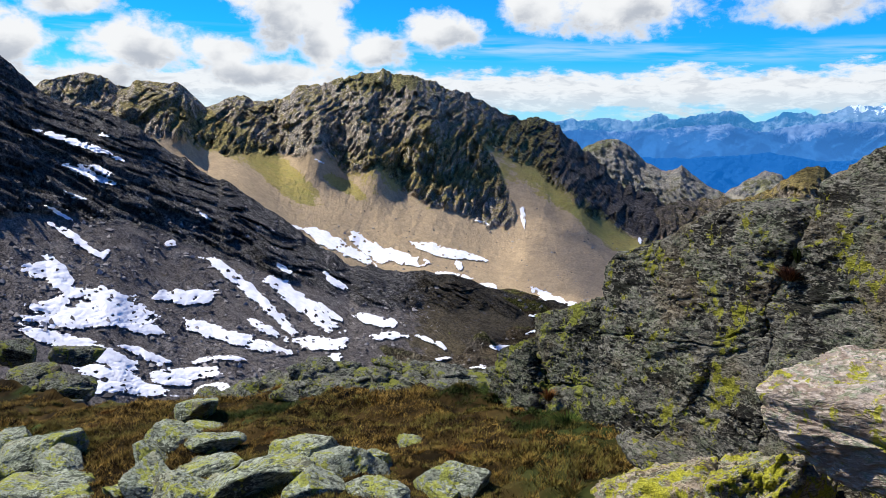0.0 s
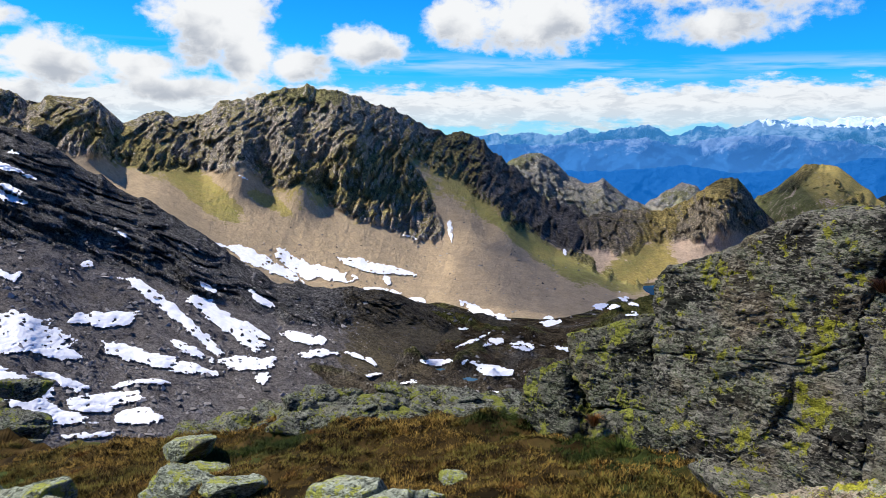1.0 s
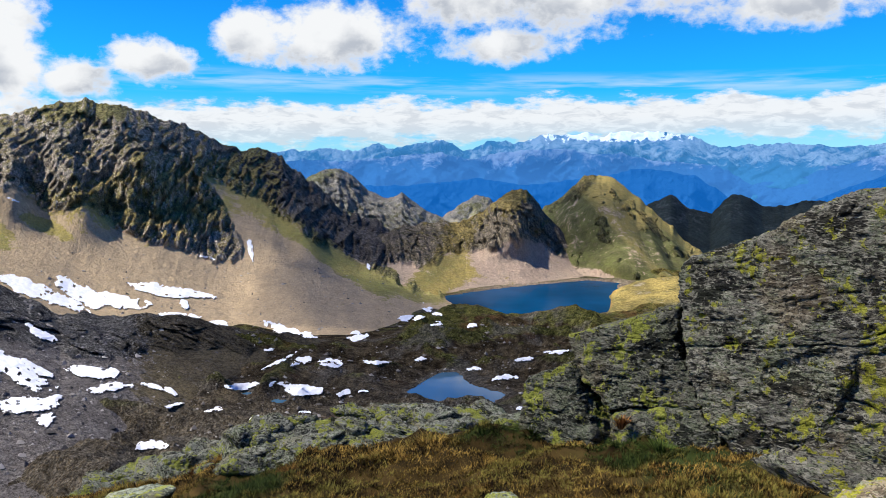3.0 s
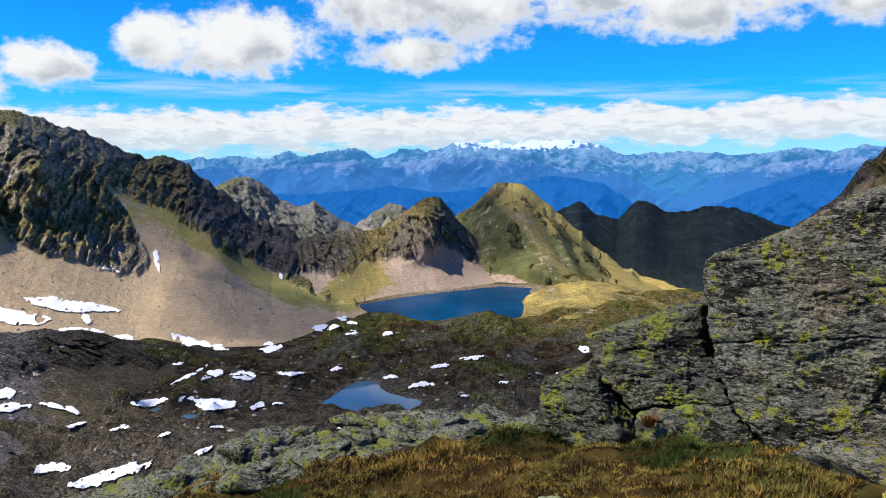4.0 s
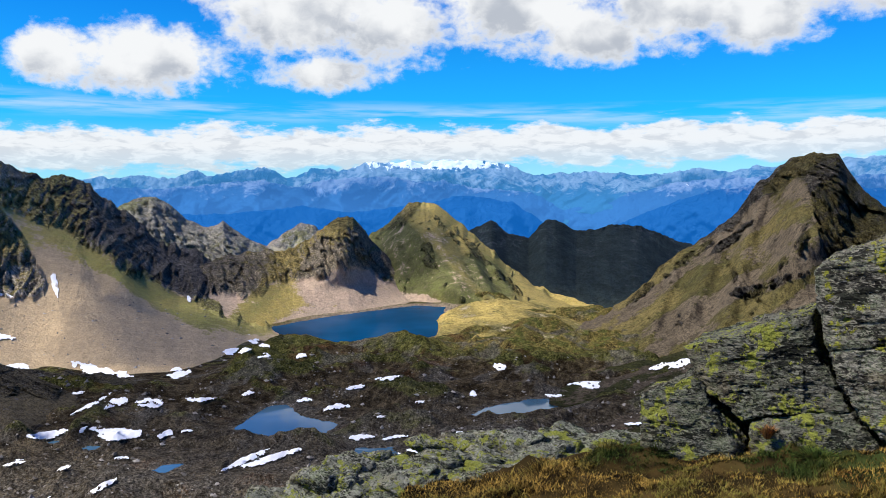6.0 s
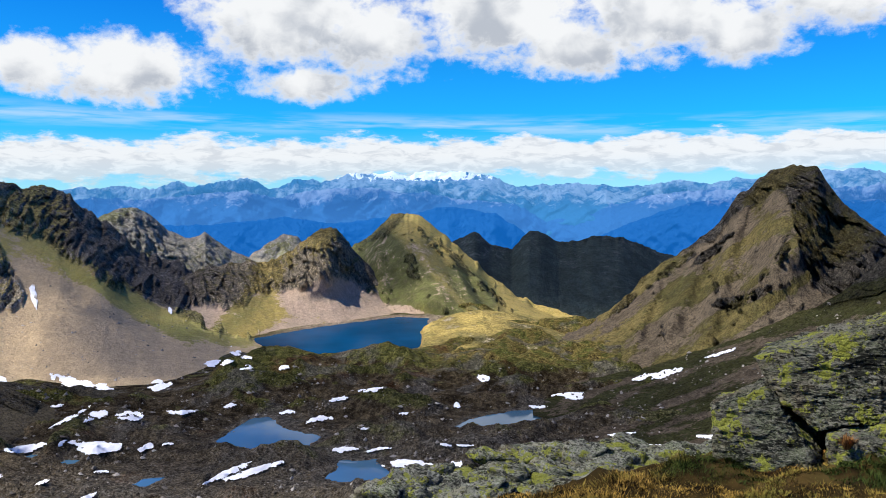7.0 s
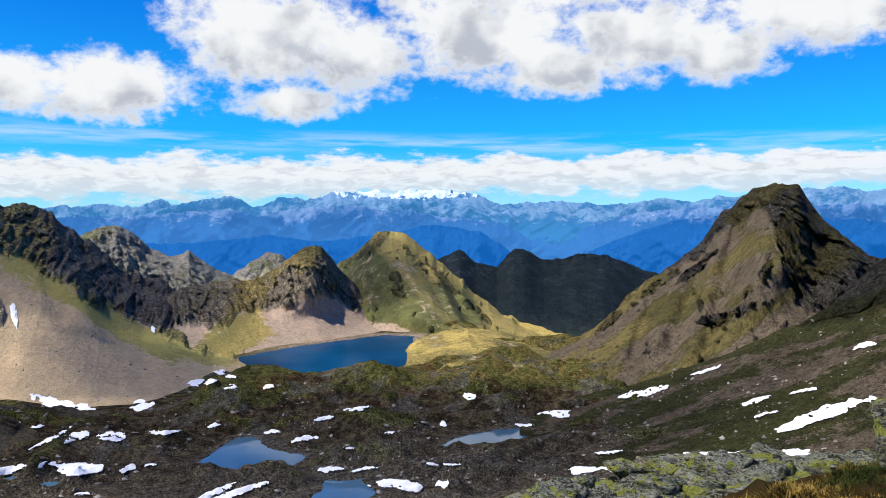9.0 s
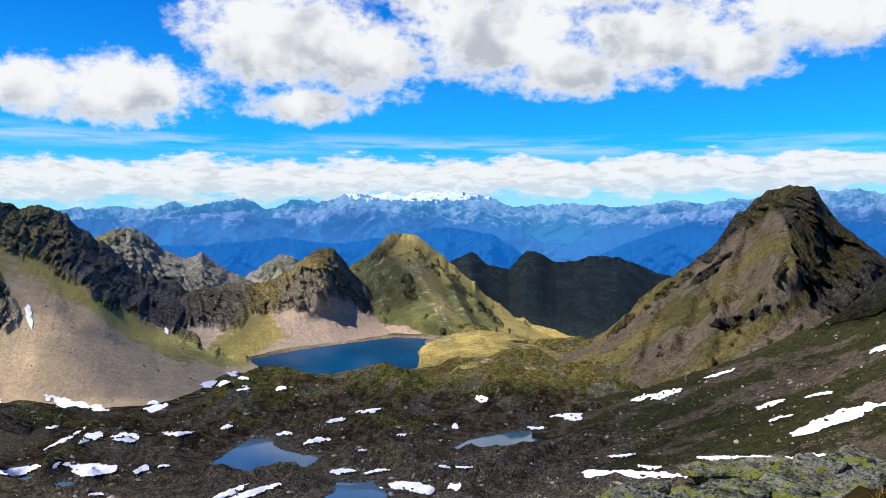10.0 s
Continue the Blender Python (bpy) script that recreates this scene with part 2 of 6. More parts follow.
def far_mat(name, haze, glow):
    """Ranges some tens of kilometres off: bare rock and snow, the blue haze of the air painted into colour and glow."""
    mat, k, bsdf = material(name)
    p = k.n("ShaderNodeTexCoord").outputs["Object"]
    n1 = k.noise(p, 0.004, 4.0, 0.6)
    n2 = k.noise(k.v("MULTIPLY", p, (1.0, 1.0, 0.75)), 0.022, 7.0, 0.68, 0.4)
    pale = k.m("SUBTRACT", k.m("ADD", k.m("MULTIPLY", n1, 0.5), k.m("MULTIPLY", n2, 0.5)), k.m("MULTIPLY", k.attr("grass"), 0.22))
    # rock tinted blue: the haze is part of its colour
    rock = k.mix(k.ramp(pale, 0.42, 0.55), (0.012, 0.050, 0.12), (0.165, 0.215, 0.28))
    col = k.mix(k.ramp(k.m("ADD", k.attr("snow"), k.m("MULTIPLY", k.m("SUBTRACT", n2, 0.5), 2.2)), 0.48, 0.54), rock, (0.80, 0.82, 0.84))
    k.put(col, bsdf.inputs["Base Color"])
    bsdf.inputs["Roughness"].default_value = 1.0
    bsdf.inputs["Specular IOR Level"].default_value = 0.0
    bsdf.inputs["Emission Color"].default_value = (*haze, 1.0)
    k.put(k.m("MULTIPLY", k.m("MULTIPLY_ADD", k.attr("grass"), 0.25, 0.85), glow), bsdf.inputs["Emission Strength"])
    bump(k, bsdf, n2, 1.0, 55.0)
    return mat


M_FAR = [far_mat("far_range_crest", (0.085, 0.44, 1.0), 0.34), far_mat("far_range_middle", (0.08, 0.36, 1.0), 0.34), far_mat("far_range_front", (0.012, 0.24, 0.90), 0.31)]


def ground_mat():
    mat, k, bsdf = material("moor_and_gravel")
    p = k.n("ShaderNodeTexCoord").outputs["Object"]
    big, mid, fine = k.noise(p, 0.02, 5.0, 0.6), k.noise(p, 0.11, 5.0, 0.62), k.noise(p, 0.8, 4.0, 0.65)
    col = k.mix(k.ramp(mid, 0.38, 0.62), (0.028, 0.020, 0.010), (0.105, 0.080, 0.046))
    turf = k.mix(k.ramp(k.m("ADD", k.m("MULTIPLY", fine, 0.6), k.m("MULTIPLY", mid, 0.4)), 0.40, 0.60), (0.028, 0.034, 0.009), (0.125, 0.118, 0.034))
    col = k.mix(k.ramp(k.m("ADD", k.attr("grass"), k.m("ADD", k.m("MULTIPLY", k.m("SUBTRACT", mid, 0.5), 1.5), k.m("MULTIPLY", k.m("SUBTRACT", big, 0.5), 1.2))), 0.38, 0.66), col, turf)
    col = k.mix(k.m("MULTIPLY", k.attr("gold"), k.ramp(k.m("ADD", k.m("MULTIPLY", mid, 0.6), k.m("MULTIPLY", fine, 0.4)), 0.36, 0.50)), col, k.mix(k.ramp(mid, 0.42, 0.62), (0.20, 0.152, 0.046), (0.095, 0.10, 0.026)))
    col = k.mix(k.m("MULTIPLY", k.ramp(k.noise(p, 0.034, 5.0, 0.62, 0.4), 0.52, 0.62), 0.7), col, k.mix(k.ramp(fine, 0.35, 0.65), (0.075, 0.068, 0.056), (0.17, 0.155, 0.13)))
    col = k.mix(k.m("MULTIPLY", k.ramp(k.noise(k.v("ADD", p, (90.0, 40.0, 0.0)), 0.03, 4.0, 0.6), 0.58, 0.68), 0.6), col, (0.085, 0.040, 0.018))
    col = k.mix(k.m("MULTIPLY", k.attr("rock"), k.ramp(fine, 0.3, 0.6)), col, (0.13, 0.114, 0.09))
    col = k.mix(k.m("MULTIPLY", k.ramp(k.noise(p, 1.6, 2.0, 0.6), 0.61, 0.72), 0.5), col, (0.24, 0.22, 0.19))
    col = k.mix(k.m("MULTIPLY", k.attr("shore"), k.ramp(fine, 0.25, 0.55)), col, (0.36, 0.29, 0.205))
    # close by: peat and dead grass between the tufts
    near = k.mix(k.ramp(k.noise(p, 3.0, 5.0, 0.6), 0.38, 0.62), (0.014, 0.010, 0.004), (0.060, 0.038, 0.012))
    near = k.mix(k.ramp(k.noise(p, 1.1, 3.0, 0.5), 0.52, 0.64), near, (0.025, 0.034, 0.009))
    col = k.mix(k.attr("turf"), col, near)
    k.put(col, bsdf.inputs["Base Color"])
    bsdf.inputs["Roughness"].default_value = 0.95
    bsdf.inputs["Specular IOR Level"].default_value = 0.03
    worn = k.m("MULTIPLY", k.ramp(k.noise(p, 1.1, 3.0, 0.7), 0.36, 0.64, 0.5, 1.5), k.ramp(k.noise(p, 0.28, 6.0, 0.74, 0.4), 0.38, 0.62, 0.6, 1.4))
    k.put(k.mix(1.0, col, k.vec(worn, worn, worn), "MULTIPLY"), bsdf.inputs["Base Color"])
    scale = k.m("SUBTRACT", 1.0, k.attr("turf"))
    bump(k, bsdf, k.m("MULTIPLY", k.m("ADD", k.m("MULTIPLY", mid, 2.0), fine), scale), 1.0, 4.5)
    return mat


M_GROUND = ground_mat()


def water_mat(name, deep, rough, ior):
    mat, k, bsdf = material(name)
    p = k.n("ShaderNodeTexCoord").outputs["Object"]
    n = k.noise(p, 0.012, 3.0, 0.6)
    k.put(k.mix(k.ramp(n, 0.35, 0.7), deep, tuple(1.5 * c for c in deep)), bsdf.inputs["Base Color"])
    bsdf.inputs["Roughness"].default_value = rough
    bsdf.inputs["IOR"].default_value = ior
    bump(k, bsdf, k.noise(k.v("MULTIPLY", p, (1.0, 2.0, 1.0)), 0.5, 3.0, 0.6), 0.25, 0.05)
    return mat


M_LAKE = water_mat("lake_water", (0.0015, 0.034, 0.085), 0.15, 1.035)
M_POND = water_mat("pond_water", (0.040, 0.095, 0.150), 0.02, 1.36)


def snow_mat():
    mat, k, bsdf = material("old_snow")
    p = k.n("ShaderNodeTexCoord").outputs["Object"]
    n = k.noise(p, 0.35, 5.0, 0.6)
    col = k.mix(k.ramp(n, 0.3, 0.62), (0.78, 0.78, 0.80), (0.90, 0.90, 0.91))
    col = k.mix(k.m("MULTIPLY", k.ramp(k.noise(p, 1.3, 3.0, 0.6), 0.60, 0.75), 0.35), col, (0.45, 0.40, 0.35))
    k.put(col, bsdf.inputs["Base Color"])
    bsdf.inputs["Roughness"].default_value = 0.8
    bump(k, bsdf, n, 0.5, 0.5)
    return mat


M_SNOW = snow_mat()


def lichen_mat(name, base, dark, pale, lichen, amount, crust=1.0, scale=1.0, green=1.0):
    """Grey gneiss flecked pale and black along fine layers, with grey-green crust and yellow map lichen."""
    mat, k, bsdf = material(name)
    p = k.v("SCALE", k.n("ShaderNodeTexCoord").outputs["Object"], scale=scale)
    flat_p = k.v("MULTIPLY", p, (1.0, 1.0, 2.3))
    layers = k.noise(flat_p, 8.0, 5.0, 0.66, 0.7)
    blot = k.noise(p, 2.6, 5.0, 0.6, 0.3)
    squig = k.noise(flat_p, 28.0, 5.0, 0.66, 0.9)
    speck = k.noise(k.v("ADD", flat_p, (3.0, 7.0, 2.0)), 55.0, 3.0, 0.62, 0.8)
    grit = k.noise(p, 130.0, 2.0, 0.6)
    col = k.mix(k.ramp(layers, 0.38, 0.62), base, pale)
    col = k.mix(k.m("MULTIPLY", k.ramp(blot, 0.48, 0.60), 0.5 * crust), col, tuple(2.5 * c for c in dark))
    # grey-green crust
    crusty = k.m("ADD", k.m("MULTIPLY", k.noise(k.v("ADD", p, (7.0, 3.0, 1.0)), 6.0, 4.0, 0.6, 0.5), 0.5), k.m("MULTIPLY", k.noise(k.v("ADD", flat_p, (1.0, 5.0, 2.0)), 36.0, 4.0, 0.66, 0.6), 0.5))
    col = k.mix(k.m("MULTIPLY", k.ramp(crusty, 0.50 - 0.4 * amount, 0.54 - 0.4 * amount), 0.85), col, k.mix(k.ramp(grit, 0.35, 0.65), tuple(green * c for c in (0.30, 0.33, 0.22)), tuple(green * c for c in (0.15, 0.175, 0.10))))
    # pale and black flecks
    col = k.mix(k.m("MULTIPLY", k.ramp(squig, 0.42, 0.46, 1.0, 0.0), 0.75), col, tuple(min(1.0, 1.45 * c) for c in pale))
    col = k.mix(k.m("MULTIPLY", k.ramp(speck, 0.37, 0.41, 1.0, 0.0), 0.6), col, tuple(min(1.0, 1.5 * c) for c in pale))
    patchy = k.noise(k.v("MULTIPLY", p, (1.0, 1.0, 1.8)), 4.2, 4.0, 0.6, 0.6)
    col = k.mix(k.m("MULTIPLY", k.ramp(k.m("ADD", k.m("MULTIPLY", squig, 0.5), k.m("MULTIPLY", patchy, 0.5)), 0.505, 0.545), 0.85 * crust), col, dark)
    warm = k.ramp(k.noise(k.v("ADD", p, (5.0, 2.0, 8.0)), 3.0, 4.0, 0.6), 0.50, 0.66)
    col = k.mix(k.m("MULTIPLY", warm, 0.45), col, tuple(c * q for c, q in zip(pale, (1.25, 1.05, 0.85))))
    col = k.mix(k.m("MULTIPLY", k.ramp(speck, 0.545, 0.585), 0.75 * crust), col, dark)
    # yellow map lichen in broken patches
    lich = k.m("ADD", k.m("MULTIPLY", k.noise(k.v("ADD", p, (2.0, 9.0, 4.0)), 5.5, 3.0, 0.6, 0.6), 0.55), k.m("MULTIPLY", k.noise(p, 30.0, 4.0, 0.68, 0.5), 0.45))
    col = k.mix(k.m("MULTIPLY", k.ramp(lich, 0.560 - amount, 0.59 - amount), 0.88), col, k.mix(k.ramp(grit, 0.35, 0.65), lichen, tuple(0.5 * c for c in lichen)))
    k.put(col, bsdf.inputs["Base Color"])
    bsdf.inputs["Roughness"].default_value = 0.92
    bsdf.inputs["Specular IOR Level"].default_value = 0.05
    h = k.m("ADD", k.m("MULTIPLY", layers, 0.8), k.m("SUBTRACT", k.m("MULTIPLY", grit, 0.12), k.m("ADD", k.m("MULTIPLY", squig, 0.7), k.m("MULTIPLY", speck, 0.35))))
    bump(k, bsdf, h, 0.9, 0.032 / scale)
    return mat


M_BOULDER = lichen_mat("lichened_gneiss", (0.098, 0.093, 0.074), (0.006, 0.006, 0.006), (0.165, 0.156, 0.126), (0.27, 0.27, 0.03), 0.012, green=0.48)
M_LEDGE = lichen_mat("ledge_gneiss", (0.085, 0.086, 0.068), (0.005, 0.006, 0.005), (0.17, 0.17, 0.14), (0.22, 0.235, 0.04), 0.030, green=0.55)
M_BLOCK = lichen_mat("dark_mossy_gneiss", (0.072, 0.071, 0.054), (0.005, 0.006, 0.005), (0.115, 0.112, 0.09), (0.23, 0.245, 0.04), 0.028, green=0.42)
M_STONE = lichen_mat("pale_green_stone", (0.22, 0.235, 0.17), (0.03, 0.034, 0.024), (0.29, 0.31, 0.235), (0.37, 0.39, 0.07), 0.036, 0.9)
M_PINK = lichen_mat("pinkish_gneiss", (0.33, 0.25, 0.185), (0.07, 0.045, 0.03), (0.40, 0.345, 0.285), (0.42, 0.41, 0.03), 0.002, 0.35)
M_SLAB = lichen_mat("yellow_lichened_gneiss", (0.26, 0.20, 0.135), (0.05, 0.04, 0.025), (0.31, 0.265, 0.20), (0.42, 0.41, 0.03), 0.055, 0.9)

# ---- shapes: noise and relief ----


def lattice(ix, iy, iz, seed):
    h = (ix * 374761393 + iy * 668265263 + iz * 2147483647 + seed * 974634777) & 0xFFFFFFFF
    h = ((h ^ (h >> 13)) * 1274126177) & 0xFFFFFFFF
    return ((h ^ (h >> 16)) & 0xFFFF) / 65535.0


def vnoise(x, y, z, seed=0):
    """Smooth value noise, 0 to 1."""
    fx, fy, fz = np.floor(x), np.floor(y), np.floor(z)
    ix, iy, iz = fx.astype(np.int64), fy.astype(np.int64), fz.astype(np.int64)
    x, y, z = x - fx, y - fy, z - fz
    x, y, z = (c * c * c * (c * (c * 6 - 15) + 10) for c in (x, y, z))
    val = 0.0
    for a in (0, 1):
        for b in (0, 1):
            for c in (0, 1):
                val = val + lattice(ix + a, iy + b, iz + c, seed) * (x if a else 1 - x) * (y if b else 1 - y) * (z if c else 1 - z)
    return val


def fbm(x, y, z=None, octaves=5, gain=0.5, seed=0):
    """Layered noise, about -1 to 1."""
    x, y = np.broadcast_arrays(np.asarray(x, float), np.asarray(y, float))
    z = np.zeros_like(x) if z is None else z
    amp, total, norm = 1.0, 0.0, 0.0
    for o in range(octaves):
        total = total + amp * (2 * vnoise(x, y, z, seed + o) - 1)
        norm += amp
        amp *= gain
        x, y, z = x * 2.03 + 11.3, y * 2.03 + 5.7, z * 2.03 + 3.1
    return total / norm


def ridged(x, y, z=None, octaves=5, gain=0.55, seed=0):
    """Noise with sharp crests, 0 to 1."""
    x, y = np.broadcast_arrays(np.asarray(x, float), np.asarray(y, float))
    z = np.zeros_like(x) if z is None else z
    amp, total, norm = 1.0, 0.0, 0.0
    for o in range(octaves):
        total = total + amp * (1 - np.abs(2 * vnoise(x, y, z, seed + o) - 1)) ** 2
        norm += amp
        amp *= gain
        x, y, z = x * 2.07 + 7.3, y * 2.07 + 1.7, z * 2.07 + 9.1
    return total / norm


def facets(u, v, seed=0):
    """Broken rock in two directions: flat tilted pieces that meet in creases, about -1 to 1."""
    u, v = np.broadcast_arrays(np.asarray(u, float), np.asarray(v, float))
    cu, cv = np.floor(u).astype(np.int64), np.floor(v).astype(np.int64)
    best, val = np.full(u.shape, 1e9), np.zeros(u.shape)
    nil = np.zeros_like(cu)
    for a in (-1, 0, 1):
        for b in (-1, 0, 1):
            iu, iv = cu + a, cv + b
            du, dv = u - iu - lattice(iu, iv, nil, seed), v - iv - lattice(iu, iv, nil, seed + 1)
            dist = du * du + dv * dv
            here = (lattice(iu, iv, nil, seed + 2) - 0.5) * 1.2 + du * (lattice(iu, iv, nil, seed + 3) - 0.5) * 2.2 + dv * (lattice(iu, iv, nil, seed + 4) - 0.65) * 2.2
            val = np.where(dist < best, here, val)
            best = np.minimum(dist, best)
    return val


def facets3(p, seed=0):
    """The same for blocks, in space."""
    cell = np.floor(p).astype(np.int64)
    best, val = np.full(len(p), 1e9), np.zeros(len(p))
    for a in (-1, 0, 1):
        for b in (-1, 0, 1):
            for q in (-1, 0, 1):
                i = cell + np.array([a, b, q])
                r = [lattice(i[:, 0], i[:, 1], i[:, 2], seed + m) for m in range(7)]
                off = p - i - np.stack(r[:3], 1)
                dist = (off * off).sum(1)
                here = (r[3] - 0.5) * 1.2 + off[:, 0] * (r[4] - 0.5) * 2 + off[:, 1] * (r[5] - 0.5) * 2 + off[:, 2] * (r[6] - 0.5) * 2
                val = np.where(dist < best, here, val)
                best = np.minimum(dist, best)
    return val


def smooth(x, lo, hi):
    t = np.clip((np.asarray(x, float) - lo) / (hi - lo), 0, 1)
    return t * t * (3 - 2 * t)


def grid_mesh(name, P, material_, masks=None, wrap=False, shade=True):
    """A sheet from an array of points, rows by columns, with named masks on its corners."""
    nr, nc = P.shape[:2]
    idx = np.arange(nr * nc).reshape(nr, nc)
    a, b = (idx, np.roll(idx, -1, 1)) if wrap else (idx[:, :-1], idx[:, 1:])
    quads = np.stack([a[:-1], b[:-1], b[1:], a[1:]], -1).reshape(-1, 4)
    return quad_mesh(name, P.reshape(-1, 3), quads, material_, masks, shade)


def quad_mesh(name, verts, quads, material_, masks=None, shade=True):
    me = bpy.data.meshes.new(name)
    n, k = quads.shape
    me.vertices.add(len(verts))
    me.vertices.foreach_set("co", np.ascontiguousarray(verts, np.float32).ravel())
    me.loops.add(n * k)
    me.loops.foreach_set("vertex_index", np.ascontiguousarray(quads, np.int32).ravel())
    me.polygons.add(n)
    me.polygons.foreach_set("loop_start", np.arange(0, n * k, k, dtype=np.int32))
    me.polygons.foreach_set("loop_total", np.full(n, k, np.int32))
    me.polygons.foreach_set("use_smooth", np.full(n, shade, bool))
    me.update(calc_edges=True)
    for key, val in (masks or {}).items():
        me.attributes.new(key, "FLOAT", "POINT").data.foreach_set("value", np.ascontiguousarray(val, np.float32).ravel())
    me.materials.append(material_)
    return new(name, me)


def split_land(name, P, mat, is_rock, rest, masks):
    """A mountain as one thing whose bare crags and gentler flanks are parts, with one continuous shading."""
    whole = grid_mesh(name, P, mat)
    me = whole.data
    normals = np.zeros(len(me.vertices) * 3, np.float32)
    me.vertex_normals.foreach_get("vector", normals)
    normals = normals.reshape(-1, 3)
    quads = np.zeros(len(me.loops), np.int32)
    me.loops.foreach_get("vertex_index", quads)
    quads = quads.reshape(-1, 4)
    bpy.data.objects.remove(whole)
    bpy.data.meshes.remove(me)
    verts, stony = P.reshape(-1, 3), is_rock.ravel()[quads].sum(1) >= 2
    thing = new(name)
    thing.location = (*verts[:, :2].mean(0), verts[:, 2].min())
    for part_name, own in (("crag", quads[stony]), (rest, quads[~stony])):
        if len(own) < 12:
            continue
        used, flat = np.unique(own, return_inverse=True)
        ob = quad_mesh(part_name, verts[used], flat.reshape(own.shape), mat, {key: val.ravel()[used] for key, val in masks.items()})
        ob.data.normals_split_custom_set_from_vertices(normals[used])
        ob.parent, ob.matrix_parent_inverse = thing, Matrix.Translation(thing.location).inverted()
    return thing


def ease(keys, x):
    """Values between keys (x, v), rounded a little."""
    kx, kv = np.array([q[0] for q in keys], float), np.array([q[1] for q in keys], float)
    return np.interp(x, kx, kv)


class Relief:
    """One sheet of land, kept as rows (near to far) by columns (bearings) seen from an origin."""

    def __init__(self, origin, az, P):
        self.origin, self.az, self.P = np.array(origin), az, P
        off = P - self.origin
        self.el = np.degrees(np.arctan2(off[..., 2], np.hypot(off[..., 0], off[..., 1])))
        self.top = np.maximum.accumulate(self.el, 0)

    def place(self, az, el):
        """Where sight lines at these bearings and heights first meet the sheet (nan where they miss)."""
        ci = np.interp(az, self.az, np.arange(len(self.az)))
        c0 = np.clip(np.floor(ci).astype(int), 0, len(self.az) - 2)
        f = ci - c0
        res = np.full((len(az), 3), np.nan)
        for i in range(len(az)):
            pts = []
            for c in (c0[i], c0[i] + 1):
                r = np.searchsorted(self.top[:, c], el[i])
                if r <= 0 or r >= len(self.top):
                    break
                e0, e1 = self.top[r - 1, c], self.top[r, c]
                g = (el[i] - e0) / max(e1 - e0, 1e-9)
                pts.append(self.P[r - 1, c] * (1 - g) + self.P[r, c] * g)
            if len(pts) == 2 and np.linalg.norm(pts[0] - pts[1]) < 14:
                res[i] = pts[0] * (1 - f[i]) + pts[1] * f[i]
        return res


def massif(name, label, mat, origin, az0, az1, step, crest, base, rows=110, jag=0.25, crag=None, crag_amp=10.0, rough=1.5, ribs=(), turf=None,
           sag=0.0, back=0.7, lean=0.6, seed=1, category="mountain", gully=45.0, ledges=0.0, power=1.0, shade_belt=None, rest="scree_flank", clear=None, outcrops=()):
    """A mountain side: crest and base are keys (bearing, height angle, distance) from origin. crag: keys (bearing, height angle) above
    which bare rock stands; ribs: (bearing at the top, at the foot, metres, width in degrees, top share, foot share); turf: masks from place."""
    az = np.arange(az0, az1 + step / 2, step)
    s_front = np.linspace(-0.18, 1, rows)
    c_el = ease([(q[0], q[1]) for q in crest], az)
    c_d, b_el, b_d = ease([(q[0], q[2]) for q in crest], az), ease([(q[0], q[1]) for q in base], az), ease([(q[0], q[2]) for q in base], az)
    span = 2 * int(1.1 / step) + 1
    c_d, b_el, b_d = (np.convolve(np.pad(v, span // 2, mode="edge"), np.ones(span) / span, mode="valid") for v in (c_d, b_el, b_d))
    ua = np.radians(az) * c_d
    teeth = jag * (ridged(ua / 28.0, seed * 3.7, octaves=4, seed=seed) - 0.5) + jag * 0.5 * fbm(ua / 9.0, seed * 1.3, octaves=3, seed=seed + 9)
    zc, zb = c_d * np.tan(np.radians(c_el)), b_d * np.tan(np.radians(b_el))
    S = s_front[:, None]
    dist = b_d + (c_d - b_d) * S
    z = zb + (zc - zb) * (np.sign(S) * np.abs(S) ** power - sag * np.clip(S, 0, 1) * (1 - np.clip(S, 0, 1)))
    z = z + c_d * np.radians(teeth) * smooth(S, 0.72, 1.0) ** 2
    A = np.broadcast_to(az, dist.shape)
    el_v = np.degrees(np.arctan2(z, dist))
    U = np.radians(A) * c_d.mean()
    env = smooth(S, -0.02, 0.12) * np.ones_like(dist)
    n_big = fbm(U / 60.0, z / 60.0, octaves=4, seed=seed + 20)
    rock = np.zeros_like(dist)
    if crag:
        rock = smooth(el_v - ease(crag, az) + 0.75 * n_big + 0.5 * fbm(U / 14.0, z / 25.0, octaves=3, seed=seed + 31), -0.35, 0.35)
    for oa, oe, ora, ore, otilt in outcrops:
        rock = np.maximum(rock, smooth(spot(A, el_v, oa, oe, ora, ore, otilt) + 1.3 * fbm(U / 11.0, z / 7.0, octaves=4, gain=0.6, seed=seed + 33), 0.55, 0.9))
    if clear:
        rock = rock * (1 - clear(A, el_v))
    ribby = ridged((U + lean * z) / gully, z / (gully * 3.2), octaves=6, gain=0.6, seed=seed + 40) - 0.45
    wu, wz = U + lean * z + 6 * fbm(U / 25.0, z / 25.0, octaves=3, seed=seed + 51), z + 5 * fbm(U / 22.0 + 9, z / 22.0, octaves=3, seed=seed + 52)
    blocky = 0.28 * facets(wu / 30.0, wz / 42.0, seed + 50) + 0.40 * facets(wu / 11.0, wz / 17.0, seed + 56) + 0.28 * facets(wu / 4.5, wz / 7.0, seed + 61)
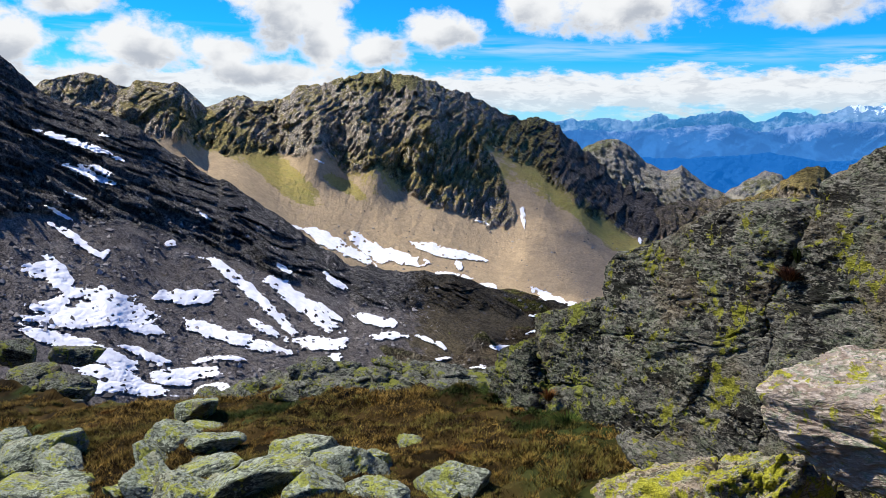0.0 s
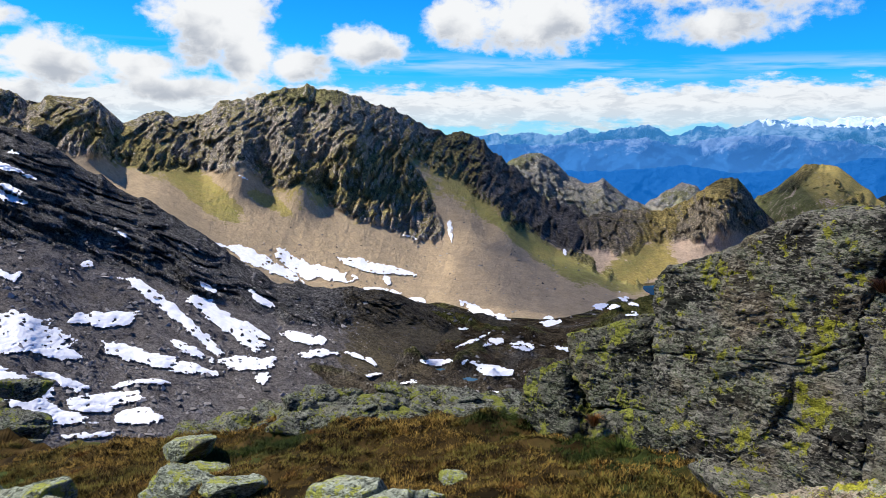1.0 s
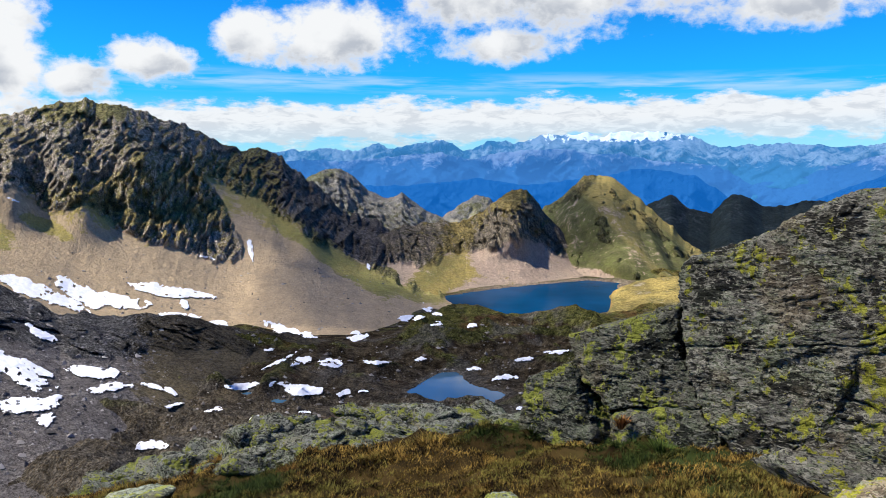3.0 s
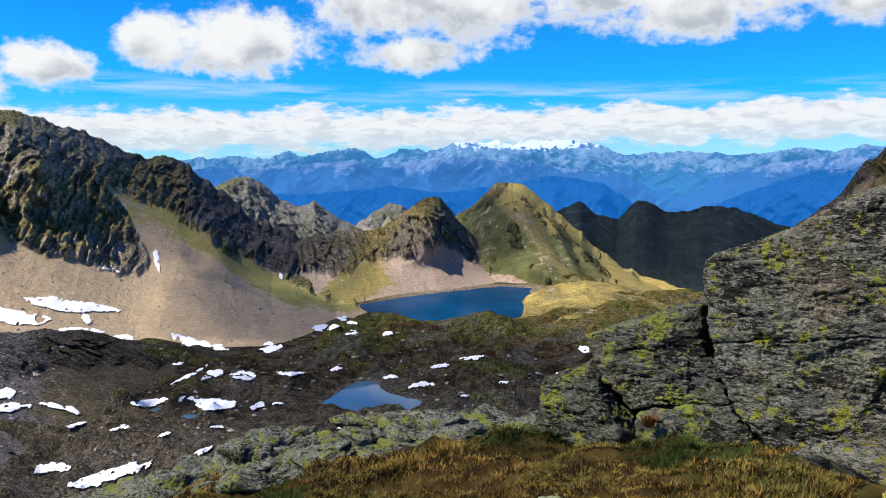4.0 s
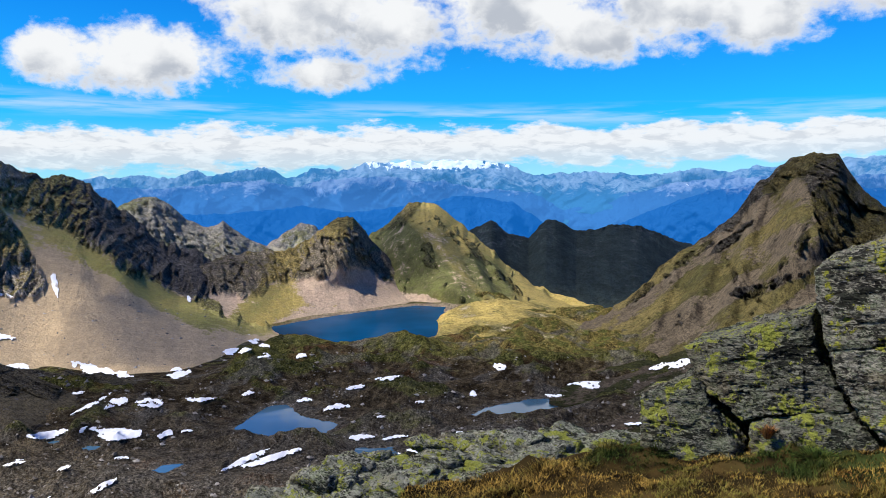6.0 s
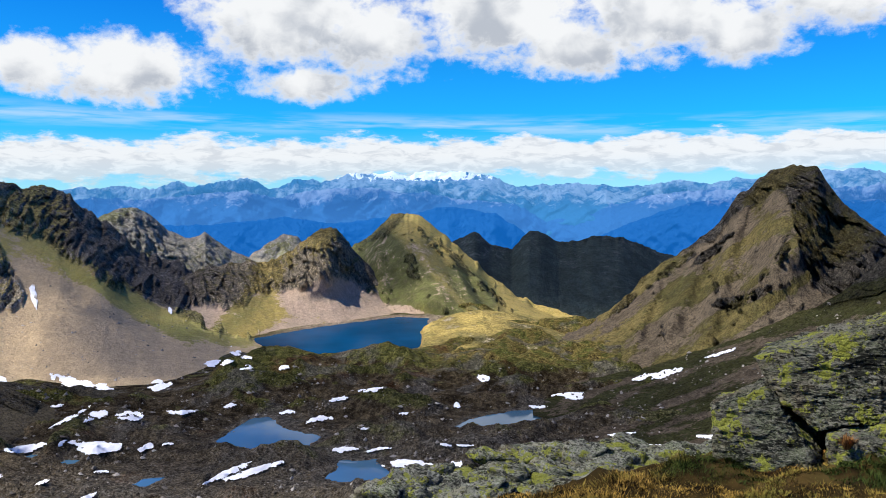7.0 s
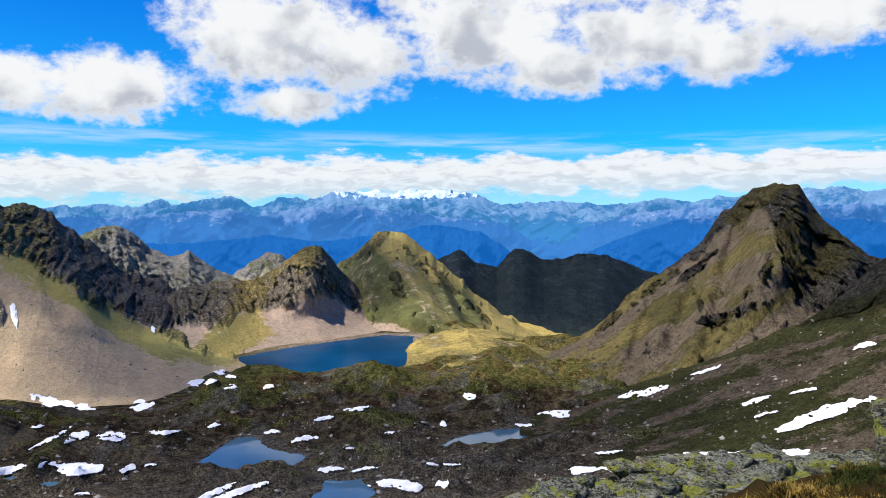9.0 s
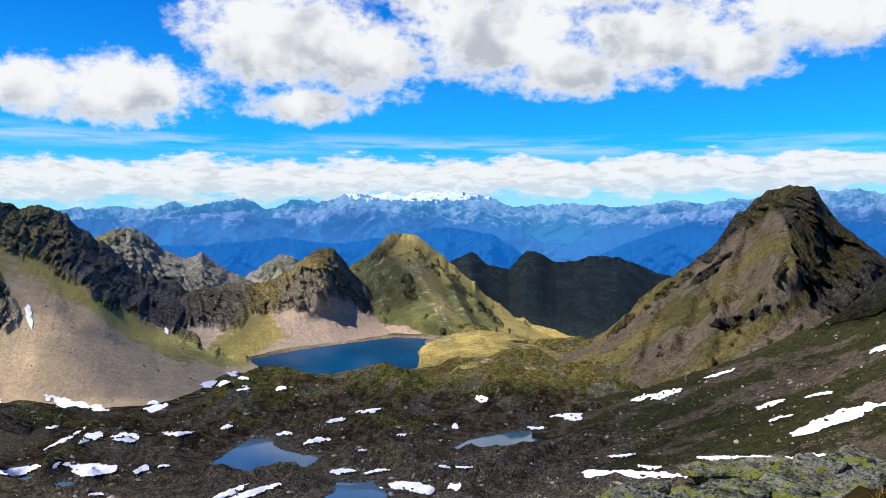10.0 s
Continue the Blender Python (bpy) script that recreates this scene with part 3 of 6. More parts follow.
    push = env * (rock * crag_amp * (0.85 * ribby + 0.85 * blocky) + (1 - rock) * rough * (fbm((U + lean * z) / 22.0, z / 70.0, octaves=6, gain=0.62, seed=seed + 60) + 0.5 * ridged((U + lean * z) / 16.0, z / 60.0, octaves=3, seed=seed + 66) - 0.2) + 3.0 * n_big * rough / 1.5)
    for top_az, foot_az, metres, width, s_hi, s_lo in ribs:
        line = foot_az + (top_az - foot_az) * S + 0.25 * width * fbm(S * 6, seed + top_az, octaves=3, seed=seed)
        push = push + metres * smooth(1 - np.abs(A - line) / width, 0, 1) * smooth(S, s_lo - 0.12, s_lo + 0.12) * (1 - smooth(S, s_hi - 0.1, s_hi + 0.1))
    push = push * np.where(S > 0.9, 1 - 0.75 * smooth(S, 0.9, 1.0), 1.0)
    dist = dist - push
    z = z + 0.35 * push * (1 - smooth(S, 0.6, 0.95))
    # the far side, falling away
    t = np.linspace(0.06, 1.0, 16)[:, None] * back
    drop = (zc - zb)
    dist_b = dist[-1] + t * np.maximum(drop, 20) * 1.3
    z_b = z[-1] - drop * (t ** 1.1) * 1.1 + 3 * fbm(U[-1] / 20.0, t * 9.0, octaves=3, seed=seed + 77) * smooth(t, 0, 0.3)
    D, Z = np.vstack([dist, dist_b]), np.vstack([z, z_b])
    Afull = np.broadcast_to(az, D.shape)
    P = np.stack([origin[0] + D * np.sin(np.radians(Afull)), origin[1] + D * np.cos(np.radians(Afull)), origin[2] + Z], -1)
    rock_f = np.vstack([rock, np.repeat(rock[-1:], len(t), 0)])
    e_full, s_full = np.degrees(np.arctan2(Z, D)), np.vstack([np.broadcast_to(S, dist.shape), np.ones((len(t), len(az)))])
    grass, gold = turf(Afull, e_full, s_full, P) if turf else (np.zeros_like(D), np.zeros_like(D))
    if ledges:
        nrm = np.cross(np.gradient(P, axis=1), np.gradient(P, axis=0))
        flat = np.abs(nrm[..., 2]) / (np.linalg.norm(nrm, axis=-1) + 1e-9)
        grass = grass + ledges * rock_f * smooth(flat + 0.15 * fbm(P[..., 0] / 12.0, P[..., 2] / 12.0, octaves=3, seed=seed + 90), 0.62, 0.85)
    ob = split_land(name, P, mat, rock_f > 0.5, rest, {"rock": rock_f, "grass": np.clip(grass, 0, 1), "gold": np.clip(gold, 0, 1), "shade_belt": shade_belt(Afull, e_full) if shade_belt else np.zeros_like(D)})
    tagged(ob, label, category)
    return Relief(origin, az, P[:rows])


def spot(A, E, a, e, ra, re, tilt=0.0):
    """A soft patch round (a, e), 0 to 1."""
    c, s = math.cos(radians(tilt)), math.sin(radians(tilt))
    u, v = (A - a) * c + (E - e) * s, -(A - a) * s + (E - e) * c
    return 1 - smooth(np.hypot(u / ra, v / re), 0.5, 1.3)


EYE_A, EYE_Z = (-0.36, 0.0, 1.58), (-4.73, 0.67, 1.11)

# ---- the valley floor, one sheet from the feet to the horizon ----
LEVEL = -120.0
GO = (-2.4, 0.0, 1.4)


def shore(keys):
    """The outline of a water in plan, from bearings and depression angles seen from the last place of the path."""
    pts = []
    for a, e in keys:
        r = (LEVEL - EYE_Z[2]) / math.tan(radians(e))
        pts.append((EYE_Z[0] + r * math.sin(radians(a)), EYE_Z[1] + r * math.cos(radians(a))))
    return np.array(pts)


LAKES = {
    "lake": shore([(-15.9, -10.55), (-14.8, -9.85), (-11.6, -9.35), (-9.2, -9.0), (-5.9, -8.65), (-3.4, -8.38), (-1.2, -8.5), (-1.7, -10.6), (-4.5, -11.0), (-9.2, -11.0), (-12.5, -10.55)]),
    "pond": shore([(-16.5, -16.6), (-15.5, -15.9), (-14.0, -15.15), (-12.8, -15.12), (-11.6, -15.95), (-9.0, -16.7), (-10.0, -17.45), (-13.6, -17.35)]),
    "pond_east": shore([(0.7, -16.3), (1.9, -15.65), (4.8, -15.05), (8.9, -14.8), (9.5, -15.0), (7.3, -15.6), (3.1, -16.25)]),
    "pond_near": shore([(-8.7, -19.6), (-7.7, -18.4), (-5.1, -18.35), (-4.0, -19.2), (-5.5, -20.2)]),
    "pool": shore([(0.6, -11.06), (1.3, -10.9), (2.1, -10.97), (1.3, -11.12)]),
    "pool_east": shore([(2.3, -11.9), (3.0, -11.78), (4.0, -11.9), (3.2, -12.1)]),
    "tarn": shore([(-31.6, -15.3), (-30.4, -14.55), (-28.4, -14.25), (-27.6, -14.4), (-28.8, -14.9)]),
    "pool_west": shore([(-28.9, -16.3), (-28.2, -16.1), (-27.6, -16.2), (-28.2, -16.5)]),
    "pool_brown": shore([(-26.8, -16.95), (-26.1, -16.75), (-25.2, -16.85), (-26.0, -17.1)]),
    "pool_near": shore([(-22.5, -18.9), (-21.5, -18.5), (-20.0, -18.6), (-21.2, -19.1)]),
}


def outline_distance(x, y, poly):
    """Signed distance to a closed outline: negative inside."""
    best, inside = np.full(x.shape, 1e9), np.zeros(x.shape, bool)
    for (ax, ay), (bx, by) in zip(poly, np.roll(poly, -1, 0)):
        ex, ey = bx - ax, by - ay
        t = np.clip(((x - ax) * ex + (y - ay) * ey) / (ex * ex + ey * ey), 0, 1)
        best = np.minimum(best, np.hypot(x - ax - t * ex, y - ay - t * ey))
        cross = (ay > y) != (by > y)
        with np.errstate(divide="ignore", invalid="ignore"):
            inside ^= cross & (x < ax + (y - ay) * ex / (ey if ey else 1e-9))
    return np.where(inside, -best, best)


def terrace(x, y):
    """The turf shelf by the camera: it falls to the west and breaks off to the valley."""
    z = np.where(x > -2.0, 0.13 + (x + 2) * 0.06, 0.13 + (x + 2) * 0.215)
    z = np.where(x < -5.5, 0.13 - 3.5 * 0.215 + (x + 5.5) * 0.10, z)
    return z + 0.075 * fbm(x * 1.5, y * 1.5, octaves=5, seed=5) + 0.10 * (ridged(x * 2.6 + 3, y * 2.6, octaves=3, seed=15) - 0.5) + 0.05 * fbm(x * 0.5 + 4, y * 0.5, octaves=2, seed=8)


def brink(x):
    """How far the shelf reaches towards the valley."""
    return 4.12 - 0.47 * smooth(-x, 4.0, 5.5) + 0.83 * smooth(x, -2.3, -1.5)


az_fine = np.concatenate([np.arange(-76, -36, 0.25), np.arange(-36, 30, 0.14), np.arange(30, 44.01, 0.25)])
az_g = np.concatenate([az_fine, np.arange(47, 281, 3.0)])
r_g = np.concatenate([[0.002], np.geomspace(0.25, 9, 120), np.geomspace(9.4, 230, 40), np.linspace(234, 900, 310), np.geomspace(912, 4900, 40)])
GA, GR = np.meshgrid(az_g, r_g)
GX, GY = GO[0] + GR * np.sin(np.radians(GA)), GO[1] + GR * np.cos(np.radians(GA))
hum = 17.0 * (ridged(GX / 78.0, GY / 42.0, octaves=3, gain=0.5, seed=3) - 0.40) + 7.0 * fbm(GX / 34.0, GY / 20.0, octaves=4, gain=0.5, seed=13) + 2.2 * (ridged(GX / 13.0, GY / 11.0, octaves=4, gain=0.6, seed=14) - 0.4)
# it lies calm along the foot of the western scree
foot_r = np.interp(GA, [-50, -34, -29.3, -27.0, -24.5, -20.2, -17.2, -15.5, -13.6, -12.0], [700, 640, 604, 572, 545, 536, 572, 633, 665, 900])
hum = hum * smooth(foot_r - GR, -5, 80)
floor_z = LEVEL + 0.8 + 3.7 * smooth(foot_r - GR, 0, 90) + hum
sd_all = np.full(GX.shape, 1e9)
wob = 2.5 * fbm(GX / 9.0, GY / 9.0, octaves=3, seed=23)
for key, poly in LAKES.items():
    size = 40.0 if key == "lake" else (24.0 if key.startswith("pond") else 9.0)
    sd = outline_distance(GX, GY, poly) + wob * min(1.0, size / 14.0)
    near_shore = smooth(sd, 0, size)
    floor_z = np.where(sd < 0, LEVEL - np.minimum(2.5, 0.25 * -sd) - 0.05, (LEVEL + 0.10 + 0.06 * np.clip(sd, 0, 30)) * (1 - near_shore) + np.where(sd_all < 0, floor_z, np.maximum(floor_z, LEVEL + 0.6)) * near_shore)
    sd_all = np.minimum(sd_all, sd)
bank_m = smooth(GA, -19, -16) * (1 - smooth(GA, -3, -1)) * smooth(GR, 655, 700)
floor_z = np.where(sd_all > 0, floor_z * (1 - bank_m) + np.minimum(floor_z, LEVEL + 0.35) * bank_m, floor_z)
# the floor behind the lake hills drops to the big valley
floor_z = floor_z - 130 * smooth(GR, 730, 860) * smooth(GA, 3.0, 6.0) * (1 - smooth(GA, 60, 90))
floor_z = floor_z - 330 * smooth(GR, 850, 1350) - 90 * smooth(GY, 2000, 4500)
behind = smooth(-GY, 2.0, 60.0)
shelf = terrace(GX, GY)
over = GY - brink(GX)
fall = shelf - 1.25 * np.clip(over, 0, None) ** 1.0 - 0.10 * np.clip(over, 0, 40) ** 1.25
west_drop = -0.55 * np.clip(-GX - 7.5, 0, None) - 0.20 * np.clip(GX - 60, 0, None)
hill = fall + west_drop * (1 - 0.6 * behind)
hill = hill + 1.2 * fbm(GX / 9.0, GY / 9.0, octaves=4, seed=33) * smooth(over, 2, 12)
hill = hill + 0.35 * np.clip(-GY - 4, 0, 300)
ground_z = np.where(GR < 150, np.maximum(hill, np.minimum(floor_z, -118.0)), np.where(GY > 0, np.maximum(floor_z, hill), np.maximum(hill, -119)))
ground_P = np.stack([GX, GY, ground_z], -1)
g_turf = (1 - smooth(over, -0.1, 1.2)) * (1 - smooth(GR, 25, 60))
g_grass = smooth(GR, 470, 600) * 0.45 * (1 - smooth(GA, 10, 16)) + 0.08 + 0.75 * smooth(hum, 0, 8) * smooth(GR, 300, 420)
g_rock = np.clip((1 - smooth(GR, 330, 470)) * (1 - g_turf) * 0.8 + (1 - smooth(sd_all, 1, 6)) * 0.8, 0, 1)
g_shore = (1 - smooth(outline_distance(GX, GY, LAKES["lake"]), 6, 22)) * smooth(GY, 690, 760)
g_gold = smooth(GA, -3.0, 0.0) * (1 - smooth(GA, 11, 16)) * smooth(GR, 520, 590) * (1 - smooth(GR, 800, 900)) + smooth(GA, -22, -18) * (1 - smooth(GA, -8, -4)) * smooth(GR, 640, 680) * (1 - smooth(GR, 850, 900))
ground = grid_mesh("ground", ground_P, M_GROUND, {"turf": g_turf, "grass": g_grass, "rock": g_rock, "shore": g_shore, "gold": np.clip(g_gold, 0, 1)}, wrap=True)
tagged(ground, "brown moorland valley floor with hummocks and stones", "ground", kind="structure")
sel = r_g > 230
VALLEY = Relief(GO, az_fine, ground_P[sel][:, :len(az_fine)])

for key, poly in LAKES.items():
    c = poly.mean(0)
    ring = np.linspace(0, 2 * math.pi, 65)[:-1]
    reach = np.array([max(((poly - c) @ (math.cos(q), math.sin(q))).max(), 4) + 5 for q in ring])
    top = np.c_[c[0] + reach * np.cos(ring), c[1] + reach * np.sin(ring), np.full(64, LEVEL)]
    bm = bmesh.new()
    bm.faces.new([bm.verts.new(v) for v in top])
    me = bpy.data.meshes.new(key)
    bm.to_mesh(me)
    bm.free()
    me.materials.append(M_LAKE if key in ("lake",) else M_POND)
    ob = new("lake" if key == "lake" else "pond", me)
    tagged(ob, "deep blue mountain lake below rocky hills" if key == "lake" else "small still pond reflecting the sky on the moor", "lake" if key == "lake" else "pond")
    if key != "lake":
        ob["group"] = "ponds on the valley floor"

# ---- mountains ----


def turf_west(A, E, S, P):
    n = fbm(P[..., 0] / 70.0, P[..., 2] / 40.0, octaves=4, seed=4)
    g = spot(A, E, -45.2, -3.7, 3.2, 1.1, -40) + spot(A, E, -22.8, -6.3, 6.0, 0.9, -38) + 0.8 * spot(A, E, -17.0, -8.8, 4.0, 1.2, -20) + 0.65 * spot(A, E, -41.0, -4.2, 2.0, 0.5, -30)
    g = g + 0.62 * smooth(n, 0.0, 0.5) * spot(A, E, -34, -1.5, 9, 4.5) + 0.5 * spot(A, E, -39, 3.4, 3.0, 0.9) - 0.6 * smooth(A, -28, -24) * smooth(E - ease([(-28, -3.2), (-20, -7.4), (-11, -9.5)], A), -0.5, 0.4) + 0.55 * spot(A, E, -50, -0.8, 5, 1.4, -25) + 0.6 * spot(A, E, -26.8, -4.0, 2.2, 0.8, -45)
    return g, 0.5 + 0.6 * n + 0.8 * spot(A, E, -31, -5, 5, 1.5)


def shade_belt_west(A, E):
    """A dark belt along the falling ridge: its shade painted in together with its grey rock."""
    return np.clip(smooth(A + 0.9 * E, -30.5, -27.5) * (1 - smooth(A, -15.5, -13.5)) + 0.35 * fbm(A * 0.8, E * 1.2, octaves=3, seed=77) * smooth(A, -40, -30), 0, 1)


def gully_west(A, E):
    """A scree gully that comes down between the crags and the falling ridge."""
    line = -31.2 + (-0.5 - E) * 0.5 + 0.3 * fbm(A * 1.5, E * 1.5, octaves=3, seed=78)
    return smooth(A - line, -0.15, 0.25) * smooth(-0.5 - (A + 31.2) * 0.62 - E, -0.1, 0.4) * (1 - smooth(A, -28.4, -27.8))


WEST = massif("mountain", "craggy grey mountain ridge above a beige scree slope", M_WEST, EYE_A, -66, -13.6, 0.085,
              [(-66, 2.2, 730), (-60.6, 2.5, 750), (-58.2, 3.3, 770), (-56.4, 2.7, 780), (-54.4, 3.1, 790), (-52, 2.45, 810), (-50.6, 1.2, 830), (-48.5, 2.1, 850), (-45.7, 1.9, 870),
               (-43.8, 2.9, 870), (-40.7, 3.55, 870), (-38.7, 3.9, 875), (-35.9, 3.7, 885), (-32.2, 2.4, 905), (-29.8, 1.4, 930), (-26.5, 0.65, 956), (-24.5, -0.7, 968), (-22.8, -2.1, 973), (-20.4, -4, 972), (-18.8, -4.4, 967),
               (-16.7, -5.7, 960), (-15.2, -7.9, 850), (-14.3, -9.3, 735), (-13.6, -10.15, 690), (-11, -10.2, 690)],
              [(-66, -2.78, 560), (-48.5, -5.28, 585), (-44.3, -7.98, 590), (-39, -9.78, 600), (-34, -10.38, 600), (-29.3, -11.36, 604), (-27.0, -11.97, 572), (-24.5, -12.54, 545), (-20.2, -12.75, 536), (-17.2, -11.97, 572), (-15.5, -10.84, 633), (-13.6, -10.25, 665), (-11, -10.3, 665)],
              rows=200, jag=0.75, crag=[(-66, -2), (-53, -0.6), (-49.6, -1.6), (-43, -2.3), (-38.3, -3.7), (-35, -5.1), (-30.9, -6.7), (-28.7, -7.0), (-28.3, -2.4), (-25.6, -3.9), (-22.9, -5.9), (-20.2, -7.3), (-16.5, -9.0), (-11, -10)],
              crag_amp=19.0, ledges=0.6, power=1.28, rough=1.0, clear=gully_west, ribs=[(-44, -42, 30, 2.6, 0.95, 0.45), (-36.5, -32, 26, 3.0, 1.0, 0.62), (-40, -38, 24, 2.2, 0.9, 0.4), (-54, -51, 24, 2.5, 1.0, 0.5), (-26, -22, 16, 2.0, 1.0, 0.4)],
              turf=turf_west, shade_belt=shade_belt_west, sag=0.12, seed=2, lean=-0.5)


def turf_slope(A, E, S, P):
    n = fbm(P[..., 0] / 40.0, P[..., 1] / 40.0, octaves=4, seed=6)
    return 0.35 * smooth(n, 0.1, 0.6) + 0.8 * smooth(A + 0.5 * n, -39, -34), 0.4 + n


NEAR_SLOPE = massif("scree_slope", "dark grey scree and slab slope with snow patches", M_SLOPE, EYE_A, -76, -21, 0.1,
                    [(-78, 9.5, 520), (-64, 5.0, 540), (-62.9, 4.2, 540), (-61, 2.3, 540), (-58.9, 1.3, 540), (-56.8, 0.9, 540), (-55.2, -0.1, 540), (-52.5, -2.1, 540), (-49.6, -3.6, 535), (-47, -5.4, 530), (-45.1, -6.8, 525), (-43.1, -8.0, 520), (-40.7, -9.8, 515),
                     (-35, -10.3, 515), (-32.5, -10.5, 515), (-28.3, -11.7, 525), (-23.2, -12.8, 530), (-21, -13.3, 535)],
                    [(-78, -24, 245), (-64, -23.5, 255), (-57, -23.5, 265), (-50, -22.8, 280), (-41, -20.5, 312), (-31, -15.9, 420), (-23.5, -13.4, 500), (-21, -13.3, 505)],
                    rows=200, jag=0.45, crag=[(-78, -6), (-60, -5.6), (-55, -7.0), (-50, -9.2), (-45, -10.6), (-40, -12.4), (-33, -12.6), (-28, -12.8), (-21, -14)],
                    crag_amp=13.0, rough=3.2, turf=turf_slope, sag=0.12, seed=3, lean=2.2, gully=34.0, category="mountain slope")


def turf_spur(A, E, S, P):
    n = fbm(P[..., 0] / 120.0, P[..., 2] / 60.0, octaves=4, seed=7)
    return 0.45 + 0.7 * n, 0.3 + 0 * n


massif("mountain", "distant grey-green rocky spur", M_SPUR, EYE_Z, -27, -12.5, 0.1,
       [(-27, -4, 1750), (-23.8, -1.05, 1750), (-22.6, -0.45, 1760), (-21.5, -0.4, 1770), (-20.6, -1.0, 1790), (-19.5, -2.0, 1810), (-18.1, -2.55, 1820), (-17.1, -2.15, 1830), (-15.4, -3.4, 1850), (-14.3, -3.9, 1870), (-12.5, -4.8, 1880)],
       [(-27, -8, 1450), (-12.5, -8, 1500)], rows=110, jag=0.16, crag=[(-27, -5), (-22, -4.4), (-12.5, -5)], crag_amp=20.0, rough=8.0, turf=turf_spur, seed=12, gully=80.0)
massif("mountain", "small distant rocky hill beyond the lake", M_SPUR, EYE_Z, -15, -8, 0.07,
       [(-15, -4.6, 2050), (-13.9, -3.7, 2050), (-12.7, -2.9, 2060), (-11.7, -2.3, 2060), (-10.7, -2.5, 2070), (-9.9, -3.5, 2080), (-8, -4.6, 2090)],
       [(-15, -8, 1800), (-8, -8, 1800)], rows=60, jag=0.14, crag=[(-15, -3.8), (-8, -3.8)], crag_amp=16.0, rough=8.0, turf=turf_spur, seed=14, gully=70.0)


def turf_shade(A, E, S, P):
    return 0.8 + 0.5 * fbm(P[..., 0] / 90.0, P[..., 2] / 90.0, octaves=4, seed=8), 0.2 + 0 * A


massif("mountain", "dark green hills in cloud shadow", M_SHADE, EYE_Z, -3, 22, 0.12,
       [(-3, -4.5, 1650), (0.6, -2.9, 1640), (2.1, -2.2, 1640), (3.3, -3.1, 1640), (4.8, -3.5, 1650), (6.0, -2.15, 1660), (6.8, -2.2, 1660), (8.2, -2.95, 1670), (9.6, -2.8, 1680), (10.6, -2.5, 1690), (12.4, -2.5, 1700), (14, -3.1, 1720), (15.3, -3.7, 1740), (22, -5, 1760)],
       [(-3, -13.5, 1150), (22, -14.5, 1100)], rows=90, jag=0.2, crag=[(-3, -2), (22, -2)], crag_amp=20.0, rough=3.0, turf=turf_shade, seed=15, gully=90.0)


def turf_hill(A, E, S, P):
    n = fbm(P[..., 0] / 40.0, P[..., 2] / 40.0, octaves=4, seed=9)
    g = 0.55 * smooth(n, -0.2, 0.4) + 0.8 * spot(A, E, -14.3, -8.2, 3.0, 1.3, 20) + 0.5 * spot(A, E, -9, -2.0, 2, 0.8)
    return g * (1 - 0.9 * spot(A, E, -8.2, -7.6, 4.2, 1.2, -12)), 0.55 + n


massif("mountain", "rocky knoll with yellow turf and scree above the lake", M_LAKE_HILL, EYE_Z, -19, -0.5, 0.075,
       [(-19, -5.4, 900), (-17, -4.45, 900), (-16.2, -4.65, 905), (-14.7, -4.25, 910), (-12.3, -4.1, 920), (-10.7, -3.1, 930), (-9.1, -1.95, 935), (-8.3, -1.8, 940), (-7.3, -2.55, 945), (-5.9, -4.4, 955), (-3.9, -6.4, 960), (-1.8, -7.7, 930), (-0.5, -8.3, 880)],
       [(-19, -10.3, 660), (-16.3, -10.1, 680), (-14.3, -9.8, 705), (-10.8, -9.35, 745), (-5.9, -8.68, 800), (-1.8, -8.42, 830), (-0.5, -8.5, 830)],
       rows=130, jag=0.4, crag=[(-19, -7), (-14, -6.6), (-11, -6.6), (-9, -5.8), (-7, -5.8), (-5, -6.6), (-0.5, -8.0)], crag_amp=17.0, ledges=0.4, power=1.3, rough=1.8, ribs=[(-9, -8.6, 26, 2.6, 1.0, 0.45)], turf=turf_hill, sag=0.2, seed=16, gully=30.0)


def turf_top(A, E, S, P):
    n = fbm(P[..., 0] / 40.0, P[..., 2] / 30.0, octaves=4, seed=10)
    # last gold term paints the shaded left flank as greener turf
    return 0.95 + 0.5 * n - 1.0 * spot(A, E, -3.4, -8.0, 2.4, 0.6, -10), 0.75 + 0.5 * n - 0.9 * spot(A, E, 2.0, -6.3, 2.5, 1.2, -45) - 0.9 * smooth(-4.5 + (-1 - E) * 0.95 - A + 0.8 * n, -0.3, 1.2)


